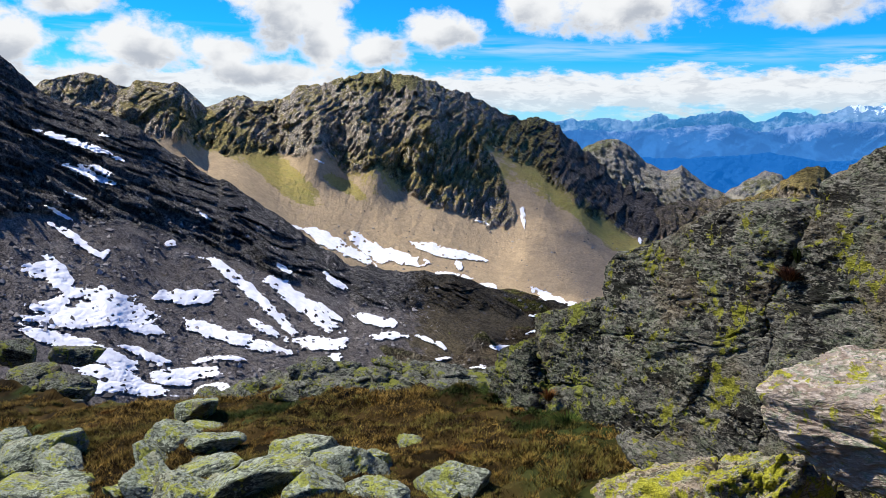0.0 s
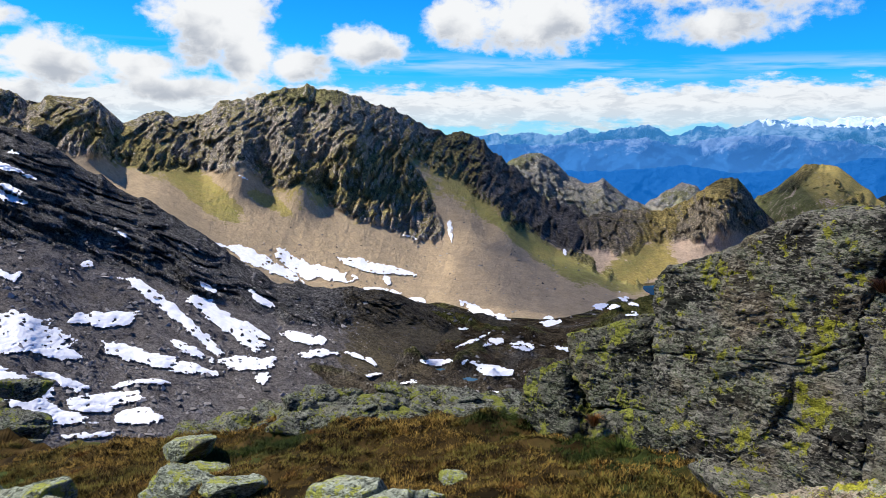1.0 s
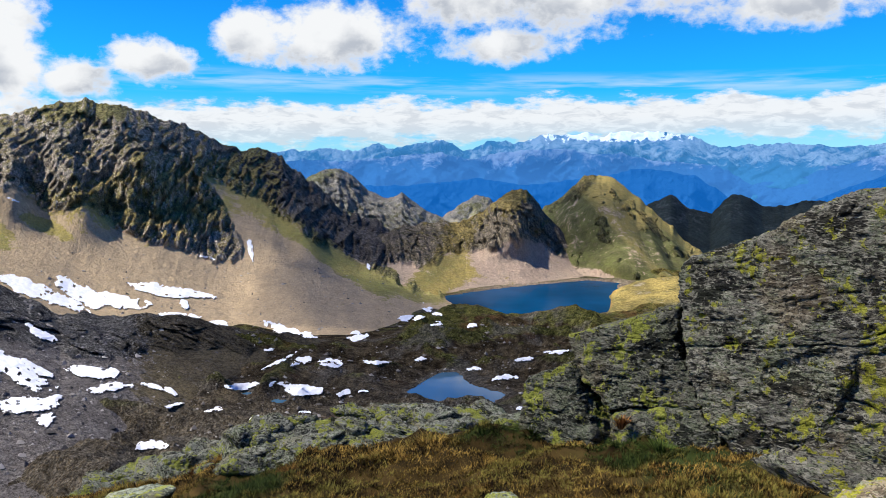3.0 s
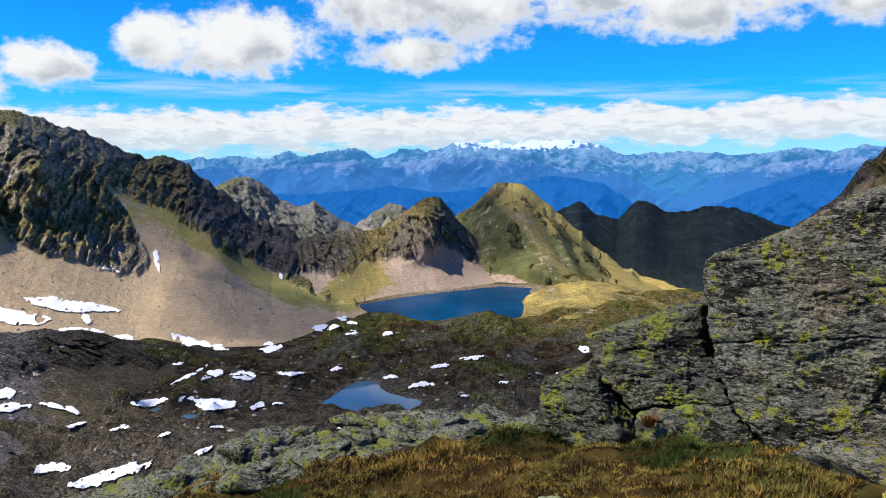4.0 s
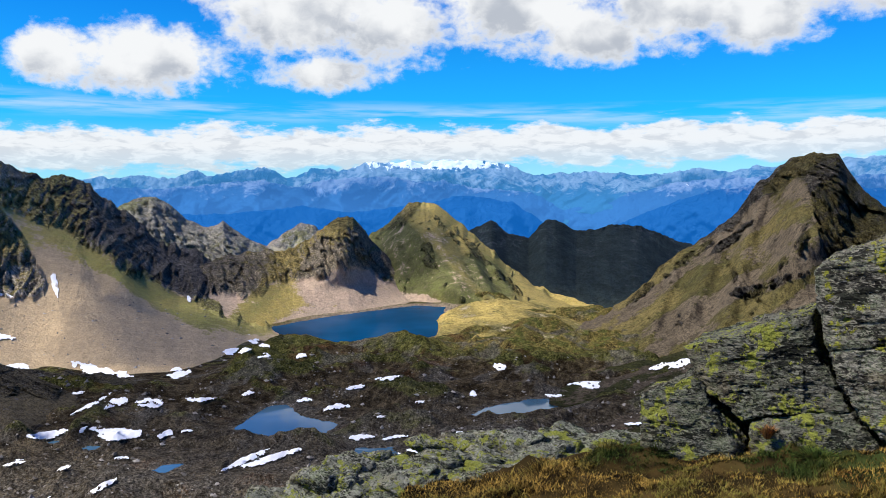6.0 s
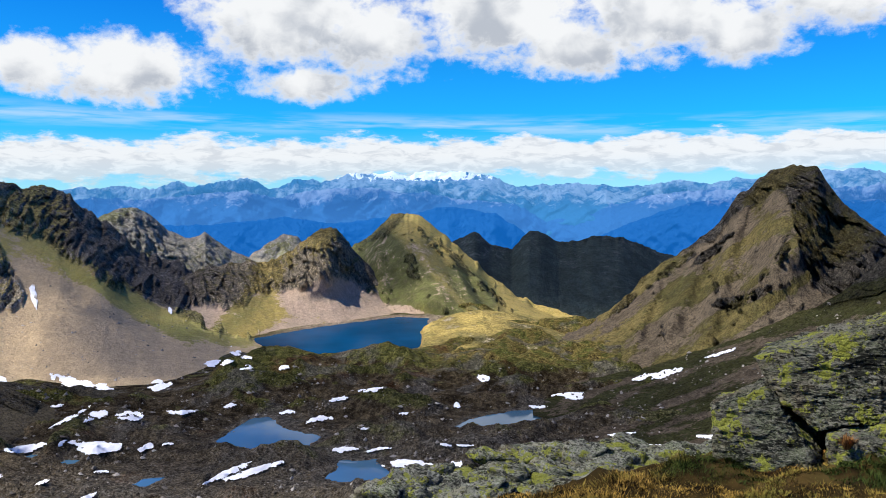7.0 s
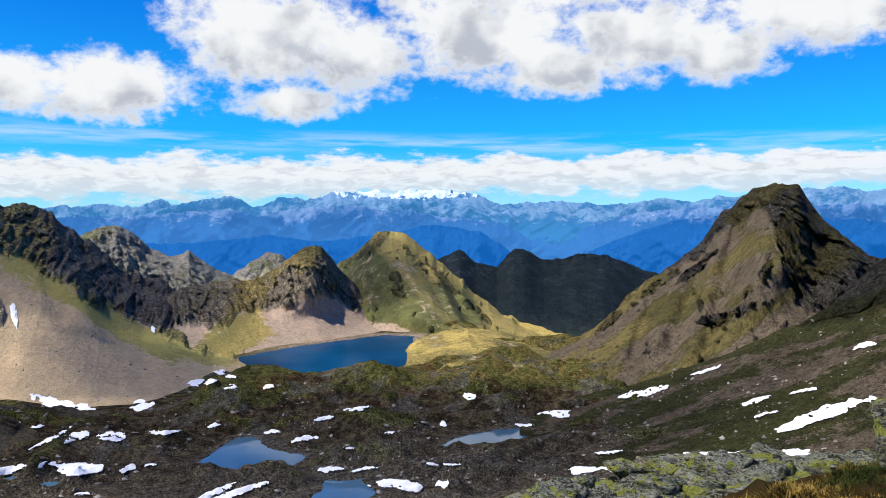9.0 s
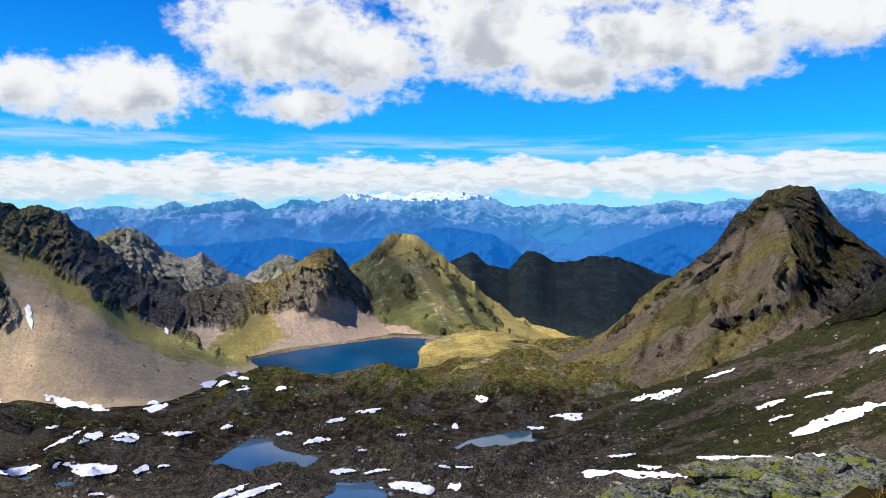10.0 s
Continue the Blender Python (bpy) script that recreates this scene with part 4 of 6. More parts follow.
massif("mountain", "pointed hill of golden alpine turf with rock ribs", M_LAKE_HILL, EYE_Z, -9.5, 11.5, 0.075,
       [(-9.5, -5.4, 1060), (-7.9, -4.4, 1060), (-6.7, -3.2, 1070), (-5.5, -2.5, 1075), (-3.9, -0.95, 1080), (-2.8, -0.72, 1080), (-1.8, -1.15, 1075), (0.7, -3.0, 1060), (3.1, -5.2, 1030), (6.4, -7.6, 960), (9.0, -8.9, 880), (11.5, -9.8, 830)],
       [(-9.5, -8.4, 850), (-5.5, -8.15, 850), (-2.6, -8.5, 830), (4.8, -9.3, 760), (9, -9.6, 740), (11.5, -10, 730)],
       rows=130, jag=0.3, crag=[(-9.5, -4.0), (-6, -3.4), (-4.4, -2.6), (-3.3, -0.9), (-2.2, -0.4), (0, -1.8), (3, -4.4), (11.5, -8)], crag_amp=13.0, outcrops=((-2.6, -5.0, 1.2, 0.5, -60), (0.9, -4.4, 2.4, 0.4, -48), (-1.2, -3.0, 1.6, 0.35, -50), (3.5, -6.9, 1.8, 0.3, -40)), ledges=0.5, power=1.2, rough=2.6, ribs=[(-3.2, 0.5, 34, 4.5, 1.0, 0.1), (-0.5, 3.0, 10, 1.0, 0.9, 0.1), (1.5, 5.0, 10, 1.0, 0.9, 0.1), (-5.5, -4.2, 10, 0.9, 0.9, 0.2)], turf=turf_top, sag=0.15, seed=17, gully=32.0)


def turf_moraine(A, E, S, P):
    n = fbm(P[..., 0] / 25.0, P[..., 1] / 25.0, octaves=4, seed=11)
    # gold drops towards the foot, painting in the shade on the lower front
    return 0.9 + 0.5 * n, 0.85 - 0.5 * smooth(A, 2.5, 6.5) + 0.8 * n - 0.5 * smooth(-E, 9.3, 10.2)


massif("moraine_hill", "rounded golden grass mound beside the lake", M_MORAINE, EYE_Z, -2.05, 11, 0.06,
       [(-2.05, -10.4, 700), (-1.6, -9.35, 712), (-1.0, -8.75, 725), (0.7, -8.15, 745), (2.7, -7.85, 755), (4.8, -8.1, 760), (7.2, -8.65, 750), (9.3, -9.4, 720), (11, -10.2, 690)],
       [(-2.05, -10.6, 640), (3.1, -11.0, 610), (7.2, -10.7, 620), (11, -10.6, 640)], rows=80, jag=0.08, crag_amp=3.0, rough=2.4, turf=turf_moraine, sag=-0.25, seed=18, category="hill")


def turf_east(A, E, S, P):
    n = fbm((E - 0.8 * A) / 1.3, (A + E) / 6.0, octaves=6, gain=0.6, seed=21)
    g = 0.42 + 1.8 * n + 0.5 * spot(A, E, 15.5, -6.5, 3.5, 2.0, 25) + 0.5 * spot(A, E, 10.0, -9.6, 4.0, 1.5, 25) - 0.4 * spot(A, E, 20, -3, 3, 2)
    return g, 0.25 + 1.0 * n + 1.0 * spot(A, E, 9.5, -9.8, 4.0, 1.5, 25) + 0.5 * spot(A, E, 13.2, -6.5, 2.0, 2.5, 45)


massif("mountain", "brown pyramid-shaped peak with turf, scree and dark crags", M_EAST, EYE_Z, 4.5, 44, 0.075,
       [(4.5, -10.7, 680), (6.4, -10.1, 690), (9.3, -9.25, 700), (12.0, -7.5, 720), (14, -5.5, 735), (16.7, -3.45, 745), (18.9, -1.85, 750), (20.3, 0.35, 755), (21.4, 1.5, 758), (22.8, 2.3, 760), (24.2, 2.5, 760), (25.2, 2.1, 758), (25.9, 1.2, 755), (26.9, -0.25, 750), (28.2, -1.35, 745), (29.4, -2.4, 740), (33, -3, 730), (44, -2, 700)],
       [(4.5, -11.0, 620), (8.9, -11.2, 610), (12.9, -11.6, 580), (18.6, -11.5, 530), (24, -10, 510), (28, -8, 520), (44, -8, 500)],
       rows=200, jag=0.45, crag=[(4.5, -9.5), (12, -7.1), (16, -3.9), (19, -2.5), (21, -0.5), (22.6, 0.3), (23.5, -0.8), (24.2, -3.6), (25.0, -5.4), (27, -6.6), (30, -6), (44, -5)],
       outcrops=((20.8, -6.8, 2.8, 0.4, 18), (16, -4.8, 2.2, 0.4, 38), (13, -7.2, 1.6, 0.3, 40), (22.6, -5.0, 1.8, 0.5, 45), (18.8, -3.4, 2.2, 0.35, 40)),
       crag_amp=20.0, ledges=0.3, power=1.15, rough=4.0, ribs=[(24.0, 22.5, 34, 3.0, 1.0, 0.3), (18.5, 15.0, 12, 1.2, 0.9, 0.2), (21.0, 17.5, 14, 1.2, 0.95, 0.15), (28.5, 27.5, 20, 1.8, 1.0, 0.4), (15.5, 13.0, 8, 0.8, 0.9, 0.2)], turf=turf_east, sag=0.1, seed=19, lean=1.0)


def turf_right(A, E, S, P):
    n = fbm((E - 0.42 * A) / 1.1, A / 8.0, octaves=5, seed=22)
    return 0.42 + 1.9 * n + 0.6 * spot(A, E, 15, -11.6, 4, 0.7, 12), 0.05 + 0.3 * n


EAST_SLOPE = massif("scree_slope", "brown scree slope with dark turf bands and snow streaks", M_RIGHT, EYE_Z, 6.5, 46, 0.1,
                    [(6.5, -13.9, 490), (8.9, -13.3, 500), (14.8, -11.5, 520), (20.4, -9.4, 515), (23.3, -7.9, 520), (25.3, -7.0, 530), (27.3, -5.5, 540), (29.4, -3.1, 555), (36, 2, 560), (50, 9, 540)],
                    [(6.5, -15.0, 450), (8.9, -15.6, 430), (12, -19, 340), (20, -21.8, 292), (29, -23, 270), (50, -24, 240)],
                    rows=190, jag=0.25, crag=[(6.5, -10), (22, -6.5), (27, -6.8), (29.4, -6.2), (36, -4), (50, 0)], crag_amp=9.0, rough=3.4, turf=turf_right, ledges=0.3, sag=0.3, seed=24, lean=-1.4, category="mountain slope", gully=35.0)

# ---- far ranges, tens of kilometres off, set as a backdrop ----


def far_range(label, mat, dist, low, keys, jag, seed, snow_line, rows=64):
    az = np.arange(-70, 42, 0.12)
    d = np.full_like(az, dist)
    c_el = ease(keys, az) + jag * (ridged(az / 3.4, seed * 2.1, octaves=6, gain=0.52, seed=seed) - 0.45) + 0.16 * jag * (ridged(az / 0.35, seed, octaves=3, seed=seed + 5) - 0.5)
    zc, zb = d * np.tan(np.radians(ease(keys, az))), dist * math.tan(radians(low))
    S = np.linspace(0, 1, rows)[:, None]
    z = zb + (zc - zb) * S + d * np.radians(c_el - ease(keys, az)) * smooth(S, 0.6, 1.0)
    zc = z[-1]
    U = np.radians(az)[None, :] * dist
    bent = U + 60 * fbm(U / 160.0, z / 120.0, octaves=3, seed=seed + 8)
    spurs = 1.7 * ridged(bent / 420.0, z / 900.0, octaves=2, gain=0.5, seed=seed + 3) + 0.65 * ridged((bent + 1.3 * z) / 170.0, z / 300.0, octaves=3, gain=0.55, seed=seed + 4) + 0.40 * ridged((bent - 1.4 * z) / 110.0, z / 170.0, octaves=4, gain=0.6, seed=seed + 5)
    push = (spurs - 1.05) * 250.0 * smooth(1 - S, 0.0, 0.3)
    D = d[None, :] - (1 - S) * 420.0 - push
    Db, zb2 = np.vstack([d + 60, d + 200]), np.vstack([zc - 40, zc - 260])
    D, Z = np.vstack([D, Db]), np.vstack([z, zb2])
    A = np.radians(np.broadcast_to(az, D.shape))
    P = np.stack([GO[0] + D * np.sin(A), GO[1] + D * np.cos(A), GO[2] + Z], -1)
    e = np.degrees(np.arctan2(Z, D))
    snow = smooth(e, snow_line - 0.7, snow_line + 0.6) * 0.50
    if seed == 31:
        snow = snow + 0.55 * np.exp(-((np.degrees(A) + 1.5) / 3.2) ** 2) * smooth(e, 1.2, 1.9) - 0.35 * smooth(np.degrees(A), 4, 9) - 0.2 * smooth(-np.degrees(A), 12, 22)
    else:
        snow = snow * 0.3
    # low mask: dulls the rock and strengthens the haze glow
    wood_haze = 1 - smooth(e, -1.4, 0.6)
    ob = split_land("mountain_range", P, mat, e > ease(keys, np.degrees(A)) - 0.8, "blue_flank", {"snow": np.clip(snow, 0, 1), "grass": wood_haze})
    tagged(ob, label, "mountain range")


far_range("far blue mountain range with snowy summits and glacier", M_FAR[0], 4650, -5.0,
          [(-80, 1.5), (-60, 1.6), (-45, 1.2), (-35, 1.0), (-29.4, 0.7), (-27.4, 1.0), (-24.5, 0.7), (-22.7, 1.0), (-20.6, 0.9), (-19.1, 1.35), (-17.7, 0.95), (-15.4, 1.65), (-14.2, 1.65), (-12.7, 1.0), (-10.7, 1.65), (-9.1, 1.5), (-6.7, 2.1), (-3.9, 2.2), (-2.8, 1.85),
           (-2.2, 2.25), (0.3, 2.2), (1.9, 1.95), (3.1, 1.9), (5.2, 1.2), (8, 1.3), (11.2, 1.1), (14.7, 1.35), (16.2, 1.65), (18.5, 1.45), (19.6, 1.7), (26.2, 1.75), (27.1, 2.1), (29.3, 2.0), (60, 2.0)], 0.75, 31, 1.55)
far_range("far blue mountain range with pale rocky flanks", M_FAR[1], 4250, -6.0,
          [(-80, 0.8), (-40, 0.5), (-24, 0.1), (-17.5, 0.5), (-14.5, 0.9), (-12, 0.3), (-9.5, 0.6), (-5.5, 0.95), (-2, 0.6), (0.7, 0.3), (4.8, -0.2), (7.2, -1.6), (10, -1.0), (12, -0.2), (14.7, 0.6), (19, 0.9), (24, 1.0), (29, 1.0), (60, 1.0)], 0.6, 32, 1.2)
far_range("hazy blue forested mountain flanks across the great valley", M_FAR[2], 3700, -9.0,
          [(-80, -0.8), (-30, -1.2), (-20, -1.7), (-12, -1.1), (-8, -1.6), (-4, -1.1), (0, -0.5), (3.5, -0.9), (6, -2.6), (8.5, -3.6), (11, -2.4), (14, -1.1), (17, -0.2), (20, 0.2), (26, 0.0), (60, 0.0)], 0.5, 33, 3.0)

# ---- snow: bearing, height angle, half length, half width, lean (degrees) ----
SNOW_SLOPE = [
    (-58.93, -1.29, 2.92, 0.3, -22),
    (-58.21, -3.36, 1.65, 0.69, -15),
    (-60.52, -10.18, 1.85, 0.97, -25),
    (-56.78, -12.31, 2.64, 1.4, -8),
    (-59.85, -12.96, 3.12, 0.54, -8),
    (-60.76, -11.78, 1.23, 0.78, 0),
    (-58.95, -14.86, 3.58, 0.63, -28),
    (-57.17, -16.89, 2.59, 0.7, -28),
    (-56.33, -17.9, 3.48, 0.55, -8),
    (-53.86, -19.28, 1.78, 0.26, 0),
    (-52.29, -11.79, 2.28, 0.62, 3),
    (-49.37, -14.63, 4.29, 0.63, -22),
    (-52.29, -17.13, 2.68, 0.57, -6),
    (-50.25, -18.52, 1.37, 0.73, -10),
    (-47.75, -11.9, 4.74, 0.53, -42),
    (-43.82, -12.92, 4.23, 0.76, -34),
    (-42.84, -15.34, 2.33, 0.59, 0),
    (-41.83, -16.49, 0.71, 0.49, 0)]
SNOW_SLOPE_LOW = [
    (-38.92, -13.75, 2.11, 0.5, -20),
    (-37.79, -15.06, 1.65, 0.38, 0),
    (-35.15, -15.2, 0.85, 0.22, -20),
    (-33.88, -15.68, 0.66, 0.22, -25),
    (-42.2, -13.29, 1.48, 0.32, -30),
    (-41.78, -11.0, 1.15, 0.32, -35),
    (-45.37, -10.12, 0.82, 0.27, -40),
    (-50.82, -6.32, 0.62, 0.16, -40),
    (-53.14, -8.18, 0.52, 0.31, -10),
    (-59.09, -7.73, 2.06, 0.35, -35),
    (-60.12, -5.86, 0.9, 0.19, -30),
    (-59.26, -4.69, 0.9, 0.2, -20),
    (-57.46, -8.66, 0.43, 0.3, 0),
    (-47.02, -14.22, 1.6, 0.38, -38),
    (-51.14, -16.36, 0.9, 0.26, 0),
    (-54.74, -13.98, 1.31, 0.35, -10),
    (-57.1, -0.8, 0.41, 0.2, 0),
    (-54.27, -15.89, 1.1, 0.26, -20)]
SNOW_SCREE = [
    (-41.75, -8.45, 3.48, 0.49, -24),
    (-39.11, -8.67, 1.86, 0.57, -22),
    (-36.85, -9.2, 2.16, 0.45, -14),
    (-33.33, -8.85, 2.71, 0.37, -13),
    (-34.99, -8.46, 1.04, 0.33, -10),
    (-30.36, -11.48, 0.92, 0.33, -30),
    (-33.1, -10.58, 1.5, 0.21, -5),
    (-32.69, -9.75, 0.33, 0.33, 0),
    (-25.54, -11.99, 2.09, 0.37, -15),
    (-28.12, -6.0, 0.25, 0.86, 12),
    (-35.43, -5.1, 0.37, 0.12, 0),
    (-31.08, -6.64, 0.58, 0.12, -20),
    (-20.8, -12.34, 0.5, 0.16, 0),
    (-19.73, -7.52, 0.16, 0.24, 0),
    (-42.89, -2.4, 0.4, 0.08, -20)]
SNOW_MOOR = [
    (-20.22, -12.61, 0.97, 0.23, 5),
    (-16.28, -11.28, 0.99, 0.27, -5),
    (-14.36, -11.77, 0.48, 0.2, 0),
    (-11.8, -11.89, 0.49, 0.2, 20),
    (-15.24, -10.29, 0.8, 0.2, -20),
    (-14.74, -10.86, 0.88, 0.16, -15),
    (-28.37, -15.67, 1.32, 0.25, 3),
    (-24.19, -16.15, 1.59, 0.44, -15),
    (-21.18, -16.59, 0.54, 0.26, 0),
    (-19.72, -16.53, 0.47, 0.11, 0),
    (-24.33, -14.24, 0.83, 0.29, 25),
    (-22.16, -14.39, 1.0, 0.37, 5),
    (-25.87, -14.11, 1.42, 0.14, 25),
    (-18.88, -14.43, 0.94, 0.19, -8),
    (-15.54, -14.27, 0.48, 0.16, 0),
    (-11.43, -15.0, 0.65, 0.16, -5),
    (-9.22, -15.57, 1.02, 0.2, 8),
    (-7.87, -14.19, 0.7, 0.16, 8)]
SNOW_MOOR_EAST = [
    (-5.42, -13.59, 0.83, 0.2, 8),
    (2.82, -12.76, 0.58, 0.24, -10),
    (-7.4, -17.7, 1.03, 0.2, -5),
    (-4.94, -17.78, 1.04, 0.12, 5),
    (-2.45, -18.96, 1.91, 0.35, -3),
    (0.04, -17.53, 0.5, 0.12, 0),
    (0.87, -18.82, 0.5, 0.28, 20),
    (1.5, -17.53, 0.83, 0.12, 0),
    (-14.03, -18.78, 2.42, 0.23, 10),
    (-15.59, -18.76, 1.8, 0.23, 15),
    (7.67, -14.85, 1.85, 0.16, -3),
    (-24.04, -17.82, 0.57, 0.11, 0),
    (-27.99, -12.87, 0.55, 0.11, 0),
    (-26.69, -13.27, 0.52, 0.11, 0),
    (-26.4, -15.7, 0.34, 0.18, 0),
    (-3.07, -15.35, 0.66, 0.12, 0),
    (0.87, -14.78, 0.33, 0.28, 0),
    (-5.96, -16.37, 0.41, 0.12, 0)]
SNOW_RIGHT = [
    (8.69, -13.77, 1.8, 0.32, 0),
    (15.33, -12.1, 1.8, 0.27, 18),
    (19.54, -10.4, 1.17, 0.12, 20),
    (22.8, -12.21, 1.07, 0.19, 20),
    (26.75, -12.84, 3.52, 0.4, 24),
    (29.26, -8.15, 0.72, 0.21, 20),
    (13.31, -17.61, 4.86, 0.31, 5),
    (20.52, -15.9, 2.92, 0.19, 8),
    (14.87, -16.98, 0.88, 0.15, 0),
    (24.08, -15.63, 2.35, 0.26, 12),
    (25.96, -15.51, 1.57, 0.18, 15),
    (23.34, -13.08, 0.91, 0.11, 20),
    (25.72, -11.33, 1.05, 0.11, 20),
    (7.24, -9.73, 0.49, 0.16, 10),
    (12.91, -16.36, 1.01, 0.12, 8)]
SNOW_MOOR_NEAR = [
    (-31.54, -20.01, 2.87, 0.39, 5),
    (-25.56, -19.41, 1.12, 0.19, 15),
    (-30.72, -17.19, 0.76, 0.15, 0),
    (-35.02, -19.14, 1.18, 0.35, 0),
    (-27.9, -17.92, 0.55, 0.11, 20),
    (-34.34, -15.51, 0.92, 0.14, -5),
    (-33.57, -16.6, 0.75, 0.14, 0),
    (-8.13, -14.18, 0.75, 0.16, 0)]
SNOW_FIELD = [
    (-59.16, -12.48, 3.55, 0.95, -12),
    (-60.25, -14.18, 2.6, 0.58, -25),
    (-57.96, -15.52, 2.67, 0.55, -32),
    (-55.34, -15.61, 1.56, 0.34, -30),
    (-60.62, -9.09, 1.1, 0.36, -40),
    (-55.62, -13.72, 1.93, 0.37, -15),
    (-60.7, -16.45, 1.49, 0.32, -20),
    (-46.46, -15.58, 1.64, 0.28, -20),
    (-49.41, -16.29, 1.21, 0.23, -10),
    (-53.43, -17.66, 1.78, 0.34, -10)]


def snow_patch(relief, eye, a, e, ra, re, lean, seed):
    """A drift lying on the land, with a ragged edge and a few decimetres thick."""
    slope = relief is NEAR_SLOPE
    re = 0.82 * re if slope else re
    nu, nv = int(np.clip(ra * 2.4 / 0.055, 12, 130)), int(np.clip(re * 2.4 / 0.038, 8, 56))
    u, v = np.meshgrid(np.linspace(-1.25, 1.25, nu), np.linspace(-1.25, 1.25, nv))
    c, s = math.cos(radians(lean)), math.sin(radians(lean))
    bend = 0.35 * re * np.sin(u * 2.2 + seed)
    A, E = a + u * ra * c - (v * re + bend) * s, e + u * ra * s + (v * re + bend) * c
    aspect = ra / max(re, 0.05)
    body = 1 - u * u - v * v + 0.85 * fbm(u * aspect * 0.7 + seed * 3.1, v * 1.1 + seed, octaves=4, gain=0.6, seed=seed) + 0.42 * fbm(A * 2.2, E * 4.4, octaves=3, gain=0.55, seed=seed + 3)
    body = body + (0.75 * fbm(0.9 * A + 1.2 * E, 3.4 * E - 0.6 * A, octaves=4, gain=0.6, seed=seed + 11) if slope else 0.0)
    holes = fbm(A * 3.1, E * 5.5, octaves=3, seed=seed + 7)
    inside = (body > 0.05) & (holes < 0.60)
    if relief is VALLEY:
        d = (LEVEL + 2 - eye[2]) / np.sin(np.radians(np.minimum(E, -5)))
        X = eye[0] + d * np.cos(np.radians(E)) * np.sin(np.radians(A)) - GO[0]
        Y = eye[1] + d * np.cos(np.radians(E)) * np.cos(np.radians(A)) - GO[1]
        Zr = eye[2] + d * np.sin(np.radians(E)) - GO[2]
        A, E = np.degrees(np.arctan2(X, Y)), np.degrees(np.arctan2(Zr, np.hypot(X, Y)))
    P = relief.place(A.ravel(), E.ravel()).reshape(nv, nu, 3)
    ok = inside & ~np.isnan(P[..., 0])
    off = np.nan_to_num(P) - relief.origin
    P = np.nan_to_num(P) - 0.0012 * off + np.array([0, 0, 1.0])[None, None] * (0.40 + 0.45 * np.clip(body, 0, 1))[..., None]
    cell = ok[:-1, :-1] & ok[1:, :-1] & ok[:-1, 1:] & ok[1:, 1:]
    span = np.linalg.norm(P[1:, 1:] - P[:-1, :-1], axis=-1)
    cell &= span < 16
    idx = np.arange(nu * nv).reshape(nv, nu)
    quads = np.stack([idx[:-1, :-1], idx[:-1, 1:], idx[1:, 1:], idx[1:, :-1]], -1)
    # every separate drift is an object of its own
    left = cell.copy()
    while left.any():
        todo = [tuple(np.argwhere(left)[0])]
        left[todo[0]] = False
        piece = []
        while todo:
            r, q = todo.pop()
            piece.append((r, q))
            for r2, q2 in ((r + 1, q), (r - 1, q), (r, q + 1), (r, q - 1)):
                if 0 <= r2 < left.shape[0] and 0 <= q2 < left.shape[1] and left[r2, q2]:
                    left[r2, q2] = False
                    todo.append((r2, q2))
        if len(piece) < 5:
            continue
        own = quads[tuple(np.array(piece).T)]
        used, flat = np.unique(own, return_inverse=True)
        ob = quad_mesh("snow_patch", P.reshape(-1, 3)[used], flat.reshape(own.shape), M_SNOW)
        tagged(ob, "patch of old white summer snow on scree" if relief is not VALLEY else "patch of old white summer snow on the moor", "snow", "snow patches")


EYE_M = (-2.52, -0.05, 1.38)
snow_seed = 100
for relief, eye, patches in ((NEAR_SLOPE, EYE_A, SNOW_SLOPE), (NEAR_SLOPE, EYE_A, SNOW_SLOPE_LOW), (NEAR_SLOPE, EYE_A, SNOW_FIELD), (WEST, EYE_A, SNOW_SCREE), (VALLEY, EYE_Z, SNOW_MOOR),
                             (VALLEY, EYE_Z, SNOW_MOOR_EAST), (EAST_SLOPE, EYE_Z, SNOW_RIGHT), (VALLEY, EYE_M, SNOW_MOOR_NEAR)):
    for patch in patches:
        snow_seed += 1
        snow_patch(relief, eye, *patch, snow_seed)

# ---- stones strewn over the moor and the scree ----


def strewn(name, label, mat, relief, count, az_lo, az_hi, el_lo, el_hi, size, seed):
    rng = np.random.default_rng(seed)
    A, E = rng.uniform(az_lo, az_hi, count), rng.uniform(el_lo, el_hi, count)
    keep = fbm(A * 0.5, E * 0.9, octaves=3, seed=seed) + rng.uniform(-0.5, 0.5, count) > 0
    P = relief.place(A[keep], E[keep])
    P = P[~np.isnan(P[:, 0])]
    n = len(P)
    base = np.array([(1, 0, 0), (0, 1, 0), (-1, 0, 0), (0, -1, 0), (0, 0, 1), (0, 0, -1)], float)
    tris = np.array([(0, 1, 4), (1, 2, 4), (2, 3, 4), (3, 0, 4), (1, 0, 5), (2, 1, 5), (3, 2, 5), (0, 3, 5)])
    r = size * rng.pareto(2.6, (n, 1, 1)).clip(0.35, 3.2)
    V = P[:, None] + (base[None] + rng.uniform(-0.35, 0.35, (n, 6, 3))) * r * rng.uniform(0.6, 1.2, (n, 1, 3)) * np.array([1, 1, 0.75])
    T = (tris[None] + 6 * np.arange(n)[:, None, None]).reshape(-1, 3)
    ob = quad_mesh(name, V.reshape(-1, 3), T, mat, shade=False)
    tagged(ob, label, "stones", kind="stuff")


